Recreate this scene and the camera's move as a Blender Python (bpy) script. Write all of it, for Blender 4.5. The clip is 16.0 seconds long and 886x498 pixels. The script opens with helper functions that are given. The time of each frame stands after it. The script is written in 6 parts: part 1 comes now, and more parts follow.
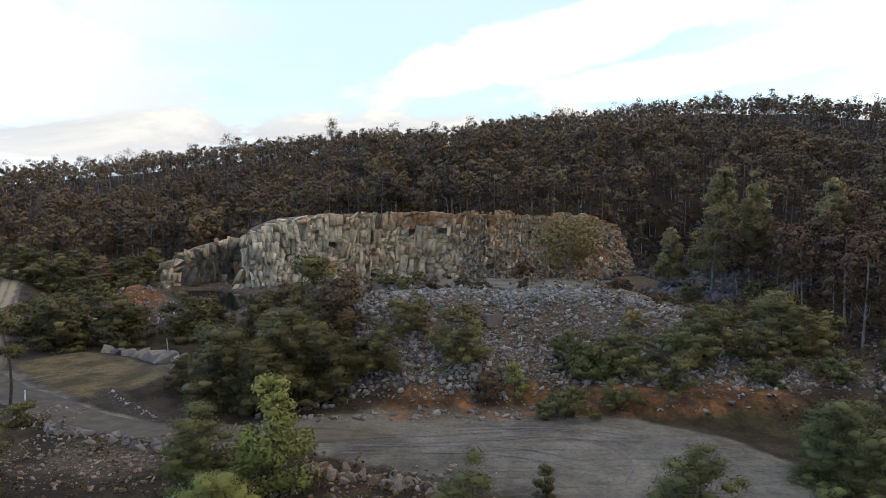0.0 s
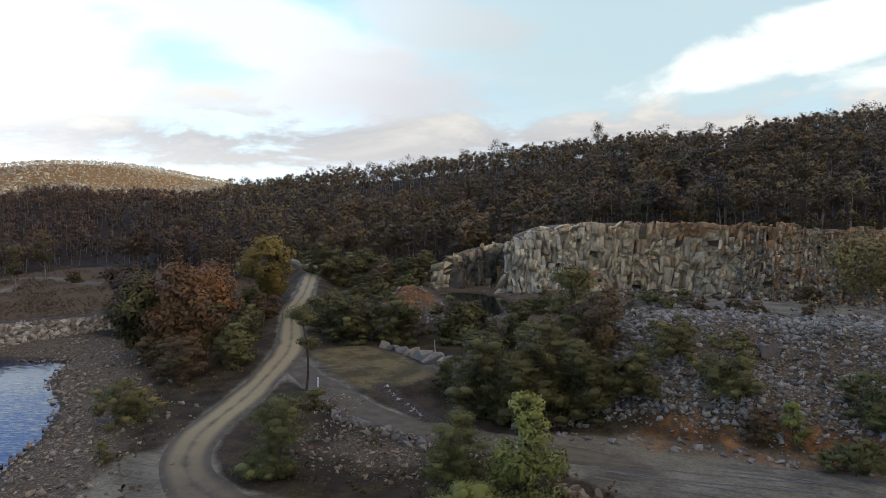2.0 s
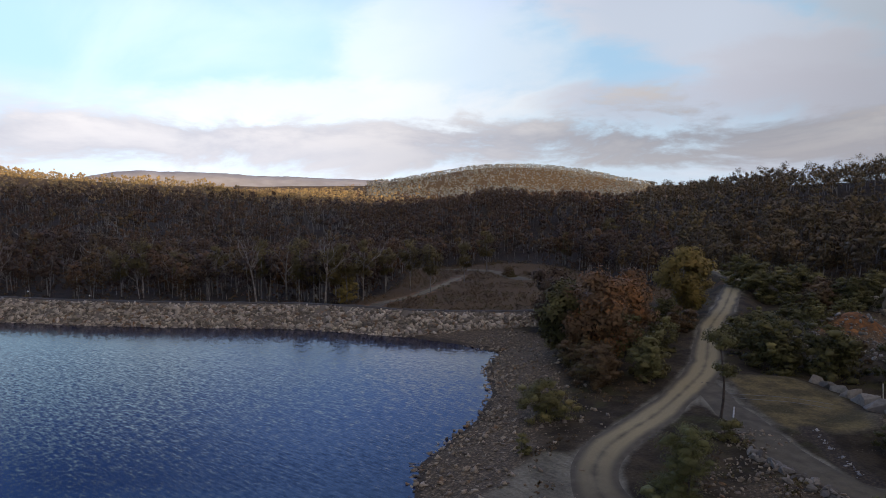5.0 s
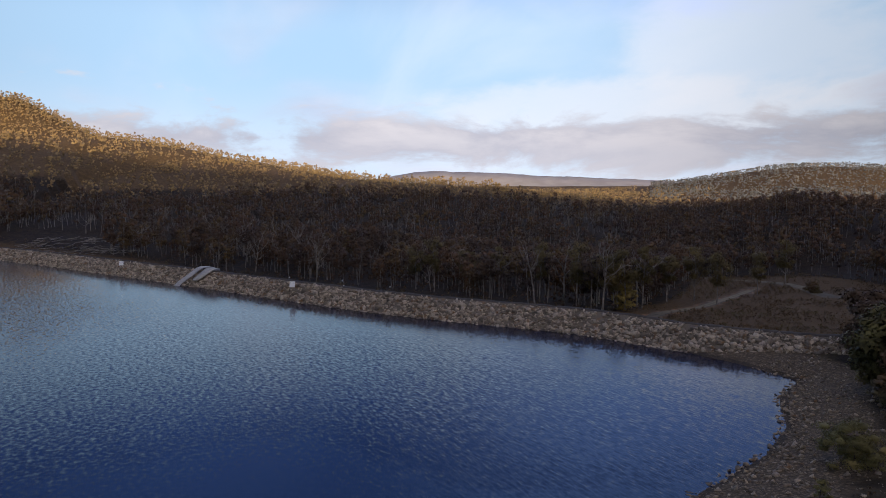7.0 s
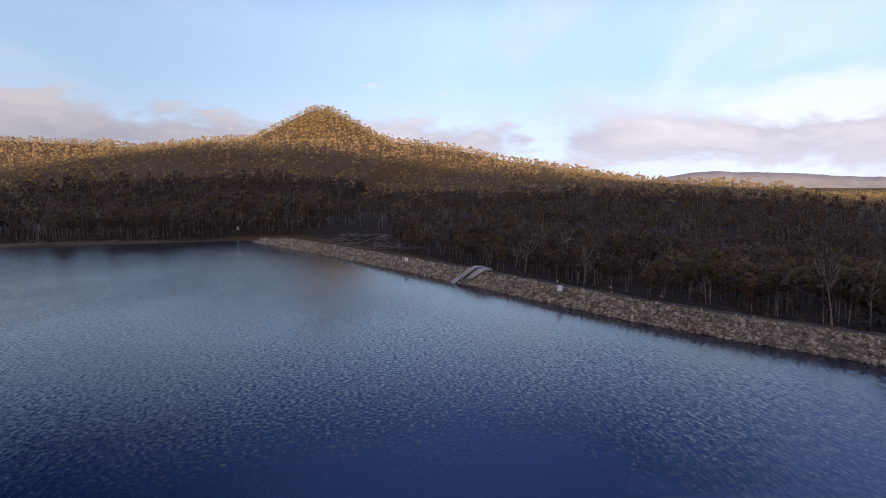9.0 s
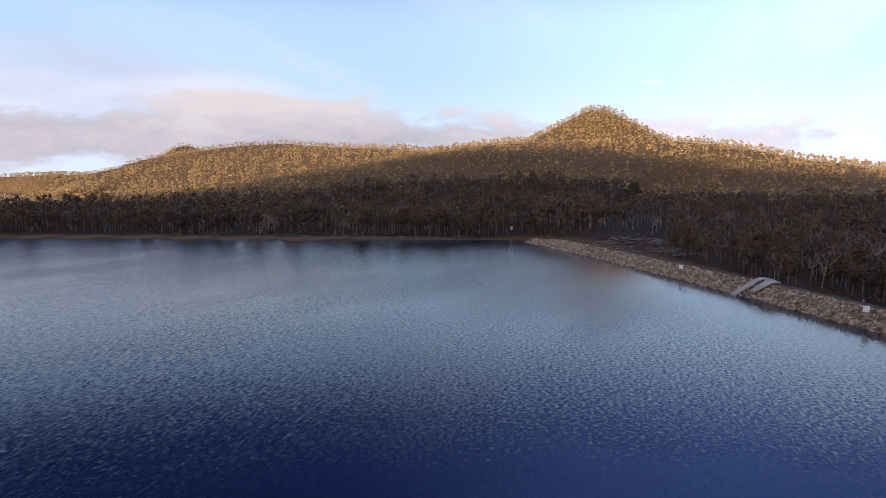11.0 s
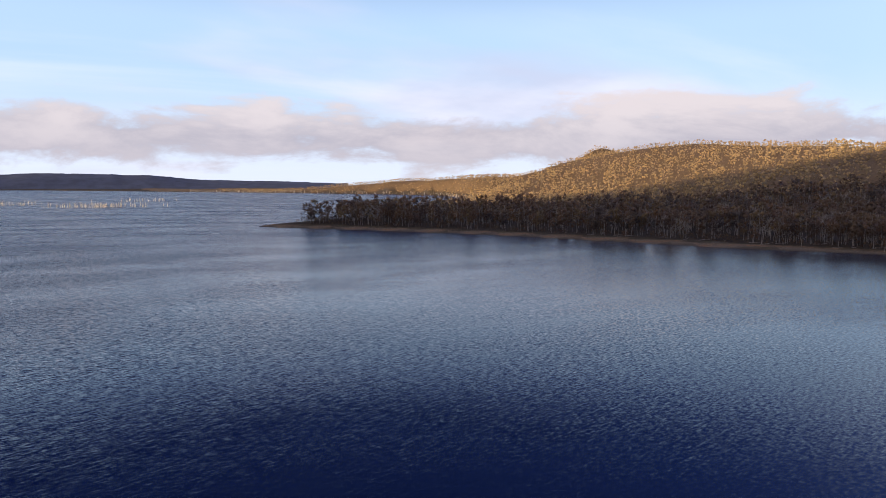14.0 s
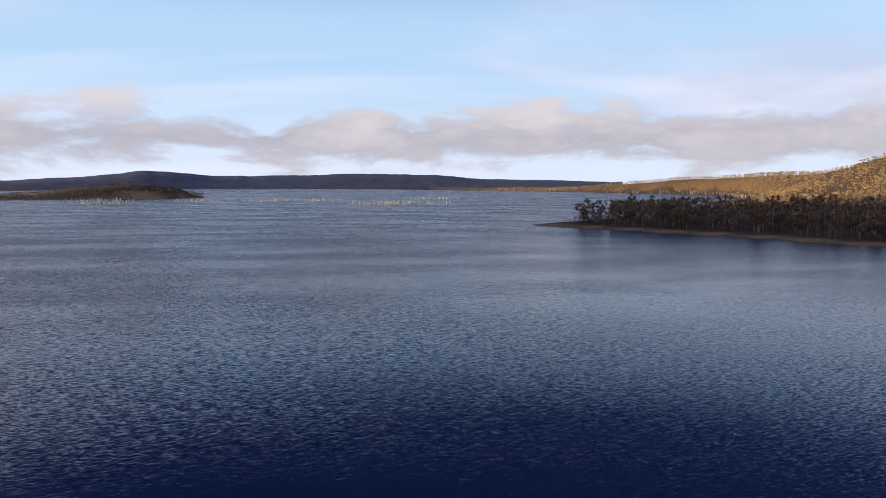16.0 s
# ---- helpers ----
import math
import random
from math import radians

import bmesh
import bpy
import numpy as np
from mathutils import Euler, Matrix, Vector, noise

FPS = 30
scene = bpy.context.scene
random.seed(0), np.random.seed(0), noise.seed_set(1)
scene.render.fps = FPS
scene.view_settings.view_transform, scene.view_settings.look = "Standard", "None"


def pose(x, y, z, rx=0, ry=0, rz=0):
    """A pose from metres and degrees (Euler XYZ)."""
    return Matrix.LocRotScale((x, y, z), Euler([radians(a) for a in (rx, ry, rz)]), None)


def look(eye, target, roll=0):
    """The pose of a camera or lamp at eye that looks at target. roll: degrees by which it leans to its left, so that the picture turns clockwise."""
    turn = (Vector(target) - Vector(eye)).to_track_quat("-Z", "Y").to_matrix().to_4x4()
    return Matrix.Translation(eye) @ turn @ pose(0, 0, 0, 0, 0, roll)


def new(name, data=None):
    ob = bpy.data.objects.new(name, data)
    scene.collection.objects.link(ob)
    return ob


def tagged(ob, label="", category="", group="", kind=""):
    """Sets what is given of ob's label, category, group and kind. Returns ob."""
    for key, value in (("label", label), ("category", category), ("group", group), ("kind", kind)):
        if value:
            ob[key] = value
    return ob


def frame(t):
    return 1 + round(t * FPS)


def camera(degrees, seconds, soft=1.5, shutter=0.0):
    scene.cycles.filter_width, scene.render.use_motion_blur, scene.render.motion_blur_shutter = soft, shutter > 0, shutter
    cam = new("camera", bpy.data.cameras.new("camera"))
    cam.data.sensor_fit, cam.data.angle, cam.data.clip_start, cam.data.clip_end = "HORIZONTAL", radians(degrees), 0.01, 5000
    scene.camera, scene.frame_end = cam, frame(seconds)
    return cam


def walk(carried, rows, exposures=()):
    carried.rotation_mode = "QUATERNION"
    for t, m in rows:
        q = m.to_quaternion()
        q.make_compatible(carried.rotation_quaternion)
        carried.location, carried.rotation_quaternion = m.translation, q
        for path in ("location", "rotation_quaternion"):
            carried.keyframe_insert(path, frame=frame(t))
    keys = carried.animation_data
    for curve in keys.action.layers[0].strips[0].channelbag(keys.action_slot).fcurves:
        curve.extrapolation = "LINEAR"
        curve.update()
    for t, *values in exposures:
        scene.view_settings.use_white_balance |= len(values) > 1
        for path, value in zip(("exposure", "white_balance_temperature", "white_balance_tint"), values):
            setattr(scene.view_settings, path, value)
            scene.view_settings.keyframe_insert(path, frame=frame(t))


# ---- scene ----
cam = camera(64.84, 16.0, 0.65)
# seconds, x, y, z, heading, tilt, roll
PATH = [
    (0.0, 0.04, -0.03, 24.01, 0.0, -5.68, 0.01),
    (0.5, 0.07, -0.02, 24.41, 2.99, -5.64, -0.0),
    (1.0, 0.06, 0.03, 24.79, 6.48, -5.61, 0.01),
    (1.5, 0.05, 0.11, 25.16, 13.4, -5.58, 0.04),
    (2.0, 0.05, 0.21, 25.51, 21.31, -5.56, 0.06),
    (2.5, 0.04, 0.31, 25.85, 26.64, -5.54, 0.04),
    (3.0, 0.02, 0.37, 26.16, 31.21, -5.54, 0.0),
    (3.5, -0.03, 0.38, 26.45, 36.43, -5.54, -0.05),
    (4.0, -0.06, 0.34, 26.74, 42.84, -5.55, -0.11),
    (4.5, -0.05, 0.26, 27.02, 49.3, -5.56, -0.14),
    (4.7, -0.04, 0.23, 27.13, 51.51, -5.55, -0.15),
    (6.8, 0.03, 0.09, 28.29, 75.33, -5.5, -0.02),
    (7.0, 0.0, 0.07, 28.39, 77.52, -5.51, -0.03),
    (7.5, -0.07, 0.02, 28.64, 83.01, -5.5, -0.06),
    (8.0, -0.11, -0.02, 28.89, 88.48, -5.48, -0.06),
    (8.5, -0.14, -0.05, 29.12, 93.93, -5.46, -0.05),
    (9.0, -0.16, -0.07, 29.34, 99.38, -5.43, -0.03),
    (9.2, -0.16, -0.07, 29.43, 101.68, -5.42, -0.02),
    (11.3, -0.12, 0.14, 30.42, 124.8, -5.43, 0.04),
    (11.5, -0.12, 0.12, 30.52, 127.08, -5.42, 0.03),
    (12.0, -0.1, 0.05, 30.78, 132.55, -5.41, 0.01),
    (12.5, -0.06, -0.02, 31.05, 137.98, -5.41, 0.0),
    (13.0, -0.0, -0.06, 31.32, 143.36, -5.41, 0.0),
    (13.5, 0.05, -0.07, 31.58, 148.88, -5.42, 0.02),
    (14.0, 0.08, -0.08, 31.85, 154.26, -5.42, 0.02),
    (14.5, 0.08, -0.09, 32.1, 159.83, -5.42, 0.01),
    (15.0, 0.07, -0.08, 32.31, 165.32, -5.44, -0.01),
    (15.5, 0.07, -0.05, 32.49, 170.88, -5.48, -0.05),
    (16.0, 0.06, -0.03, 32.62, 176.37, -5.51, -0.1),
]
# seconds, stops, kelvin, tint
EXPOSE = [(0.0, 1.46, 6800, 4), (1.0, 1.36, 6750, 4), (2.0, 1.10, 6750, 5), (3.0, 0.84, 6700, 7), (3.5, 0.71, 6600, 9), (4.7, 0.42, 6450, 11),
          (7.0, 0.02, 6300, 15), (9.0, 0.22, 6350, 20), (12.0, 0.60, 6550, 20), (14.0, 0.58, 6550, 20), (16.0, 0.46, 6450, 18)]
walk(cam, [(t, pose(x, y, z, 90 + tilt, 0, heading) @ pose(0, 0, 0, 0, 0, roll)) for t, x, y, z, heading, tilt, roll in PATH], EXPOSE)

# ---------------------------------------------------------------- light
SUN_AZ, SUN_EL = 80.0, 6.5            # clockwise from +y, above the horizon
world = bpy.data.worlds.new("sky")
scene.world = world
world.use_nodes = True


def sky_nodes():
    nt = world.node_tree
    N, L = nt.nodes, nt.links
    N.clear()

    def node(kind, **kw):
        n = N.new(kind)
        for k, v in kw.items():
            if k == "op":
                n.operation = v
            elif k == "blend":
                n.data_type, n.blend_type = "RGBA", v
        return n

    def math_n(op, a, b=None, clamp=False):
        n = N.new("ShaderNodeMath")
        n.operation, n.use_clamp = op, clamp
        for i, v in enumerate((a, b)):
            if v is None:
                continue
            if isinstance(v, (int, float)):
                n.inputs[i].default_value = v
            else:
                L.new(v, n.inputs[i])
        return n.outputs[0]

    def mix(fac, a, b):
        n = N.new("ShaderNodeMix")
        n.data_type = "RGBA"
        for s, v in ((n.inputs[0], fac), (n.inputs[6], a), (n.inputs[7], b)):
            if isinstance(v, (int, float)):
                s.default_value = v
            elif isinstance(v, tuple):
                s.default_value = (*v, 1)
            else:
                L.new(v, s)
        return n.outputs[2]

    def ramp(v, a, b, low=0.0, high=1.0):
        n = N.new("ShaderNodeMapRange")
        n.interpolation_type = "SMOOTHSTEP"
        L.new(v, n.inputs[0])
        for i, q in zip((1, 2, 3, 4), (a, b, low, high)):
            n.inputs[i].default_value = q
        return n.outputs[0]

    sky = N.new("ShaderNodeTexSky")
    sky.sky_type = "NISHITA"
    sky.sun_disc = False
    sky.sun_elevation, sky.sun_rotation = radians(SUN_EL), radians(SUN_AZ)
    sky.altitude, sky.air_density, sky.dust_density, sky.ozone_density = 700, 1.0, 0.6, 1.5
    co = N.new("ShaderNodeTexCoord")
    sep = N.new("ShaderNodeSeparateXYZ")
    L.new(co.outputs["Generated"], sep.inputs[0])
    z = sep.outputs[2]
    zz = math_n("ADD", math_n("MAXIMUM", z, 0.0), 0.16)
    cx, cy = math_n("DIVIDE", sep.outputs[0], zz), math_n("DIVIDE", sep.outputs[1], zz)
    comb = N.new("ShaderNodeCombineXYZ")
    L.new(cx, comb.inputs[0])
    L.new(cy, comb.inputs[1])

    def noise_n(scale, detail, rough, vec, dist=0.0, stretch=(1, 1, 1), turn=0.0, shift=(0, 0, 0)):
        m = N.new("ShaderNodeMapping")
        L.new(vec, m.inputs[0])
        m.inputs["Scale"].default_value = stretch
        m.inputs["Rotation"].default_value = (0, 0, radians(turn))
        m.inputs["Location"].default_value = shift
        n = N.new("ShaderNodeTexNoise")
        L.new(m.outputs[0], n.inputs["Vector"])
        n.inputs["Scale"].default_value, n.inputs["Detail"].default_value = scale, detail
        n.inputs["Roughness"].default_value, n.inputs["Distortion"].default_value = rough, dist
        return n.outputs[0]

    # clear sky: pale and hazy low down, deeper blue overhead
    scaled = N.new("ShaderNodeVectorMath")
    scaled.operation = "SCALE"
    L.new(sky.outputs[0], scaled.inputs[0])
    scaled.inputs[3].default_value = 0.10
    blue = mix(ramp(z, 0.20, 0.38), (0.42, 0.635, 0.84), (0.034, 0.088, 0.40))
    clear = mix(0.88, scaled.outputs[0], blue)
    clear = mix(ramp(z, 0.0, 0.16, 0.70, 0.0), clear, (0.68, 0.75, 0.82))
    # high streaks
    streak = noise_n(0.55, 6, 0.55, comb.outputs[0], 0.4, (0.45, 1.5, 1), 25)
    thin = ramp(z, 0.22, 0.42, 1.0, 0.06)
    clear = mix(math_n("MULTIPLY", ramp(streak, 0.46, 0.76, 0.0, 0.34), thin), clear, (0.86, 0.87, 0.88))
    # broad soft grey sheets
    sheet = noise_n(0.42, 5, 0.5, comb.outputs[0], 0.3, (0.8, 1.2, 1), -20, (3.1, 1.7, 0))
    shade = noise_n(0.9, 5, 0.55, comb.outputs[0], 0.0, (1, 1, 1), 0, (7, 2, 0))
    grey = mix(ramp(shade, 0.35, 0.7), (0.50, 0.53, 0.64), (0.74, 0.75, 0.81))
    clear = mix(math_n("MULTIPLY", ramp(sheet, 0.50, 0.66, 0.0, 0.65), thin), clear, grey)
    # single cloud masses: bearing clockwise from +y and height in degrees
    bearing = math_n("MULTIPLY", math_n("ARCTAN2", sep.outputs[0], sep.outputs[1]), 57.296)
    height = math_n("MULTIPLY", math_n("ARCSINE", z), 57.296)
    fray = noise_n(5.5, 6, 0.6, co.outputs["Generated"], 0.3, (1, 1, 2.2))

    def cloud(under, b0, h0, wide, tall, slope, colour, dense, rag=1.5):
        db = math_n("SUBTRACT", bearing, b0)
        dh = math_n("SUBTRACT", math_n("SUBTRACT", height, h0), math_n("MULTIPLY", db, slope))
        r = math_n("ADD", math_n("POWER", math_n("ABSOLUTE", math_n("DIVIDE", db, wide)), 2.0), math_n("POWER", math_n("ABSOLUTE", math_n("DIVIDE", dh, tall)), 2.0))
        r = math_n("ADD", r, math_n("MULTIPLY", math_n("SUBTRACT", fray, 0.5), rag * 2))
        return mix(ramp(r, 0.25, 1.1, dense, 0.0), under, colour)

    # the clear south is darkened above the view, to dim its reflection in the water
    south = ramp(sep.outputs[1], -0.95, -0.40, 1.0, 0.0)
    clear = mix(math_n("MULTIPLY", math_n("MULTIPLY", south, ramp(z, 0.245, 0.33)), 0.93), clear, (0.016, 0.040, 0.17))
    clear = cloud(clear, -4, 12, 26, 9, 0.0, (0.50, 0.61, 0.68), 0.75, 0.4)
    # two blue patches high above the view, added to brighten the water's reflection
    clear = cloud(clear, -56, 30, 30, 19, 0.0, (0.29, 0.52, 1.15), 0.9, 0.6)
    clear = cloud(clear, -98, 34, 36, 17, 0.0, (0.16, 0.34, 0.90), 0.8, 0.4)
    clear = cloud(clear, -53, 11, 12, 8, 0.0, (0.80, 0.81, 0.82), 0.5, 1.0)
    clear = cloud(clear, -62, 5.5, 20, 3.0, 0.0, (0.80, 0.80, 0.80), 0.5, 1.2)
    clear = cloud(clear, -38, 12.0, 17, 3.8, -0.30, (0.60, 0.615, 0.68), 0.75)
    clear = cloud(clear, -27, 7.0, 12, 3.2, -0.05, (0.54, 0.555, 0.62), 0.8)
    clear = cloud(clear, -22, 13.0, 9, 2.6, -0.2, (0.54, 0.555, 0.61), 0.6)
    clear = cloud(clear, 14, 12.0, 22, 2.6, 0.22, (1.05, 1.05, 1.05), 0.9)
    clear = cloud(clear, 22, 8.5, 16, 1.6, 0.12, (1.0, 1.0, 1.0), 0.7)
    clear = cloud(clear, -33, 6.0, 15, 2.4, 0.0, (0.52, 0.53, 0.60), 0.7)
    bright = N.new("ShaderNodeVectorMath")
    bright.operation = "SCALE"
    L.new(clear, bright.inputs[0])
    west = math_n("ABSOLUTE", math_n("ADD", bearing, 84.0))
    L.new(math_n("MULTIPLY", ramp(west, 12.0, 44.0, 2.4, 1.76), math_n("MULTIPLY", ramp(sep.outputs[1], 0.40, 0.80, 1.0, 0.95), ramp(sep.outputs[1], 0.80, 0.97, 1.0, 0.70))), bright.inputs[3])      # the west is the brighter side
    clear = bright.outputs[0]
    # thin warm-white overcast overhead, unseen, added to light the shaded land
    clear = mix(math_n("MULTIPLY", ramp(z, 0.62, 0.90, 0.0, 0.95), math_n("SUBTRACT", 1.0, math_n("MULTIPLY", south, 0.75))), clear, mix(ramp(shade, 0.3, 0.7), (0.72, 0.68, 0.62), (0.90, 0.86, 0.79)))
    # the glow round the low sun in the east
    glow = N.new("ShaderNodeVectorMath")
    glow.operation = "MULTIPLY_ADD"
    L.new(mix(math_n("MULTIPLY", ramp(sep.outputs[0], 0.45, 0.95), ramp(z, 0.35, 0.85, 1.0, 0.0)), (0.0, 0.0, 0.0), (2.6, 2.3, 1.8)), glow.inputs[0])
    glow.inputs[1].default_value = (1.0, 1.0, 1.0)
    L.new(clear, glow.inputs[2])
    clear = glow.outputs[0]
    # low banks of cumulus near the horizon
    bank = noise_n(4.6, 7, 0.6, co.outputs["Generated"], 0.25, (1, 1, 3.0))
    edge = math_n("SUBTRACT", bank, math_n("MULTIPLY", math_n("ABSOLUTE", math_n("SUBTRACT", z, 0.060)), 4.0))
    low = mix(ramp(bank, 0.36, 0.66), (0.52, 0.52, 0.585), (0.93, 0.88, 0.86))
    low = mix(ramp(z, 0.03, 0.10, 0.5, 0.0), low, (0.54, 0.54, 0.62))
    lit = N.new("ShaderNodeVectorMath")
    lit.operation = "SCALE"
    L.new(low, lit.inputs[0])
    L.new(math_n("MULTIPLY", ramp(west, 12.0, 44.0, 1.8, 1.15), ramp(sep.outputs[1], 0.62, 0.85, 1.0, 0.80)), lit.inputs[3])
    clear = mix(ramp(edge, 0.31, 0.45, 0.0, 0.9), clear, lit.outputs[0])
    bg = N.new("ShaderNodeBackground")
    L.new(clear, bg.inputs[0])
    bg.inputs[1].default_value = 0.5
    out = N.new("ShaderNodeOutputWorld")
    L.new(bg.outputs[0], out.inputs[0])


sky_nodes()
sun_lamp = bpy.data.lights.new("sun", "SUN")
sun_lamp.energy, sun_lamp.angle, sun_lamp.color = 5.0, radians(1.2), (1.0, 0.81, 0.55)
sun = new("sun", sun_lamp)
_sd = Vector((math.sin(radians(SUN_AZ)) * math.cos(radians(SUN_EL)), math.cos(radians(SUN_AZ)) * math.cos(radians(SUN_EL)), math.sin(radians(SUN_EL))))
sun.matrix_world = look(_sd * 900, (0, 0, 0))


# ---------------------------------------------------------------- materials
class Mat:
    """A node material with a few short helpers."""

    def __init__(self, name, rough=0.8, spec=0.3):
        self.m = bpy.data.materials.new(name)
        self.m.use_nodes = True
        self.nt = self.m.node_tree
        self.b = self.nt.nodes["Principled BSDF"]
        self.b.inputs["Roughness"].default_value = rough
        self.b.inputs["Specular IOR Level"].default_value = spec
        self.co = self.nt.nodes.new("ShaderNodeTexCoord").outputs["Object"]

    def put(self, socket, v):
        if isinstance(v, (int, float)):
            socket.default_value = v
        elif isinstance(v, tuple):
            socket.default_value = (*v, 1) if len(v) == 3 and socket.type == "RGBA" else v
        else:
            self.nt.links.new(v, socket)

    def noise(self, scale, detail=4, rough=0.55, vec=None, stretch=None, dist=0.0, turn=0.0):
        n = self.nt.nodes.new("ShaderNodeTexNoise")
        v = vec or self.co
        if stretch:
            mp = self.nt.nodes.new("ShaderNodeMapping")
            mp.inputs["Scale"].default_value = stretch
            mp.inputs["Rotation"].default_value = (0, 0, radians(turn))
            self.nt.links.new(v, mp.inputs[0])
            v = mp.outputs[0]
        self.nt.links.new(v, n.inputs["Vector"])
        n.inputs["Scale"].default_value, n.inputs["Detail"].default_value = scale, detail
        n.inputs["Roughness"].default_value, n.inputs["Distortion"].default_value = rough, dist
        return n.outputs[0]

    def voronoi(self, scale, feature="F1", vec=None):
        n = self.nt.nodes.new("ShaderNodeTexVoronoi")
        n.feature = feature
        self.nt.links.new(vec or self.co, n.inputs["Vector"])
        n.inputs["Scale"].default_value = scale
        return n

    def ramp(self, v, a, b, low=0.0, high=1.0):
        n = self.nt.nodes.new("ShaderNodeMapRange")
        n.interpolation_type = "SMOOTHSTEP"
        self.nt.links.new(v, n.inputs[0])
        for i, q in zip((1, 2, 3, 4), (a, b, low, high)):
            n.inputs[i].default_value = q
        return n.outputs[0]

    def math(self, op, a, b=0.0):
        n = self.nt.nodes.new("ShaderNodeMath")
        n.operation = op
        self.put(n.inputs[0], a)
        self.put(n.inputs[1], b)
        return n.outputs[0]

    def mix(self, f, a, b, blend="MIX"):
        n = self.nt.nodes.new("ShaderNodeMix")
        n.data_type, n.blend_type = "RGBA", blend
        self.put(n.inputs[0], f)
        self.put(n.inputs[6], a)
        self.put(n.inputs[7], b)
        return n.outputs[2]

    def attr(self, name):
        n = self.nt.nodes.new("ShaderNodeAttribute")
        n.attribute_name = name
        return n.outputs["Fac"]

    def island(self):
        return self.nt.nodes.new("ShaderNodeNewGeometry").outputs["Random Per Island"]

    def object_random(self):
        return self.nt.nodes.new("ShaderNodeObjectInfo").outputs["Random"]

    def bump(self, height, strength=0.5, distance=0.1):
        n = self.nt.nodes.new("ShaderNodeBump")
        n.inputs["Strength"].default_value, n.inputs["Distance"].default_value = strength, distance
        self.put(n.inputs["Height"], height)
        self.nt.links.new(n.outputs[0], self.b.inputs["Normal"])

    def color(self, v):
        self.put(self.b.inputs["Base Color"], v)
        return self


def plain(name, c, rough=0.7, scale=3.0, var=0.25, metal=0.0):
    m = Mat(name, rough)
    n = m.noise(scale, 5)
    d = tuple(q * (1 - var) for q in c)
    m.color(m.mix(m.ramp(n, 0.3, 0.7), d, c))
    m.b.inputs["Metallic"].default_value = metal
    m.bump(n, 0.2, 0.02)
    return m.m


def foliage(name, dark, light, accent, accent_at=0.62, patch=0.11, crown=0.21, spread=(0.50, 0.86)):
    m = Mat(name, 0.62, 0.25)
    big = m.noise(patch, 2, 0.5)
    fine = m.island()
    c = m.mix(m.ramp(fine, 0.0, 1.0, *spread), dark, light)
    c = m.mix(m.ramp(m.noise(crown, 1, 0.5), 0.42, 0.62, 0.0, 0.7), c, m.mix(0.25, dark, light))
    c = m.mix(m.ramp(big, accent_at - 0.12, accent_at + 0.08), c, accent)
    c = m.mix(m.ramp(m.noise(0.9, 2), 0.40, 0.8, 0.0, 0.35), c, dark)
    m.color(c)
    thin = m.nt.nodes.new("ShaderNodeBsdfTranslucent")
    m.put(thin.inputs["Color"], c)
    both = m.nt.nodes.new("ShaderNodeMixShader")
    both.inputs[0].default_value = 0.16
    m.nt.links.new(m.b.outputs[0], both.inputs[1])
    m.nt.links.new(thin.outputs[0], both.inputs[2])
    m.nt.links.new(both.outputs[0], m.nt.nodes["Material Output"].inputs[0])
    return m.m


def forest(name, tones, patch=0.012):
    """Leaves of a wood: every tree has its own tone, mottled by clumps and sprays."""
    m = Mat(name, 0.65, 0.2)
    tint, c = m.attr("tint"), tones[0]
    for k, tone in enumerate(tones[1:]):
        at = (k + 1) / len(tones)
        c = m.mix(m.ramp(tint, at - 0.06, at + 0.06), c, tone)
    c = m.mix(m.ramp(m.noise(patch, 3, 0.55), 0.40, 0.62, 0.0, 0.45), c, tones[-1])
    c = m.mix(m.ramp(m.noise(0.55, 3, 0.6), 0.35, 0.68, 0.0, 0.45), c, m.mix(1.0, c, (0.45, 0.44, 0.47), "MULTIPLY"))
    m.color(c)
    m.bump(m.noise(1.6, 4, 0.65), 0.35, 0.35)
    return m.m


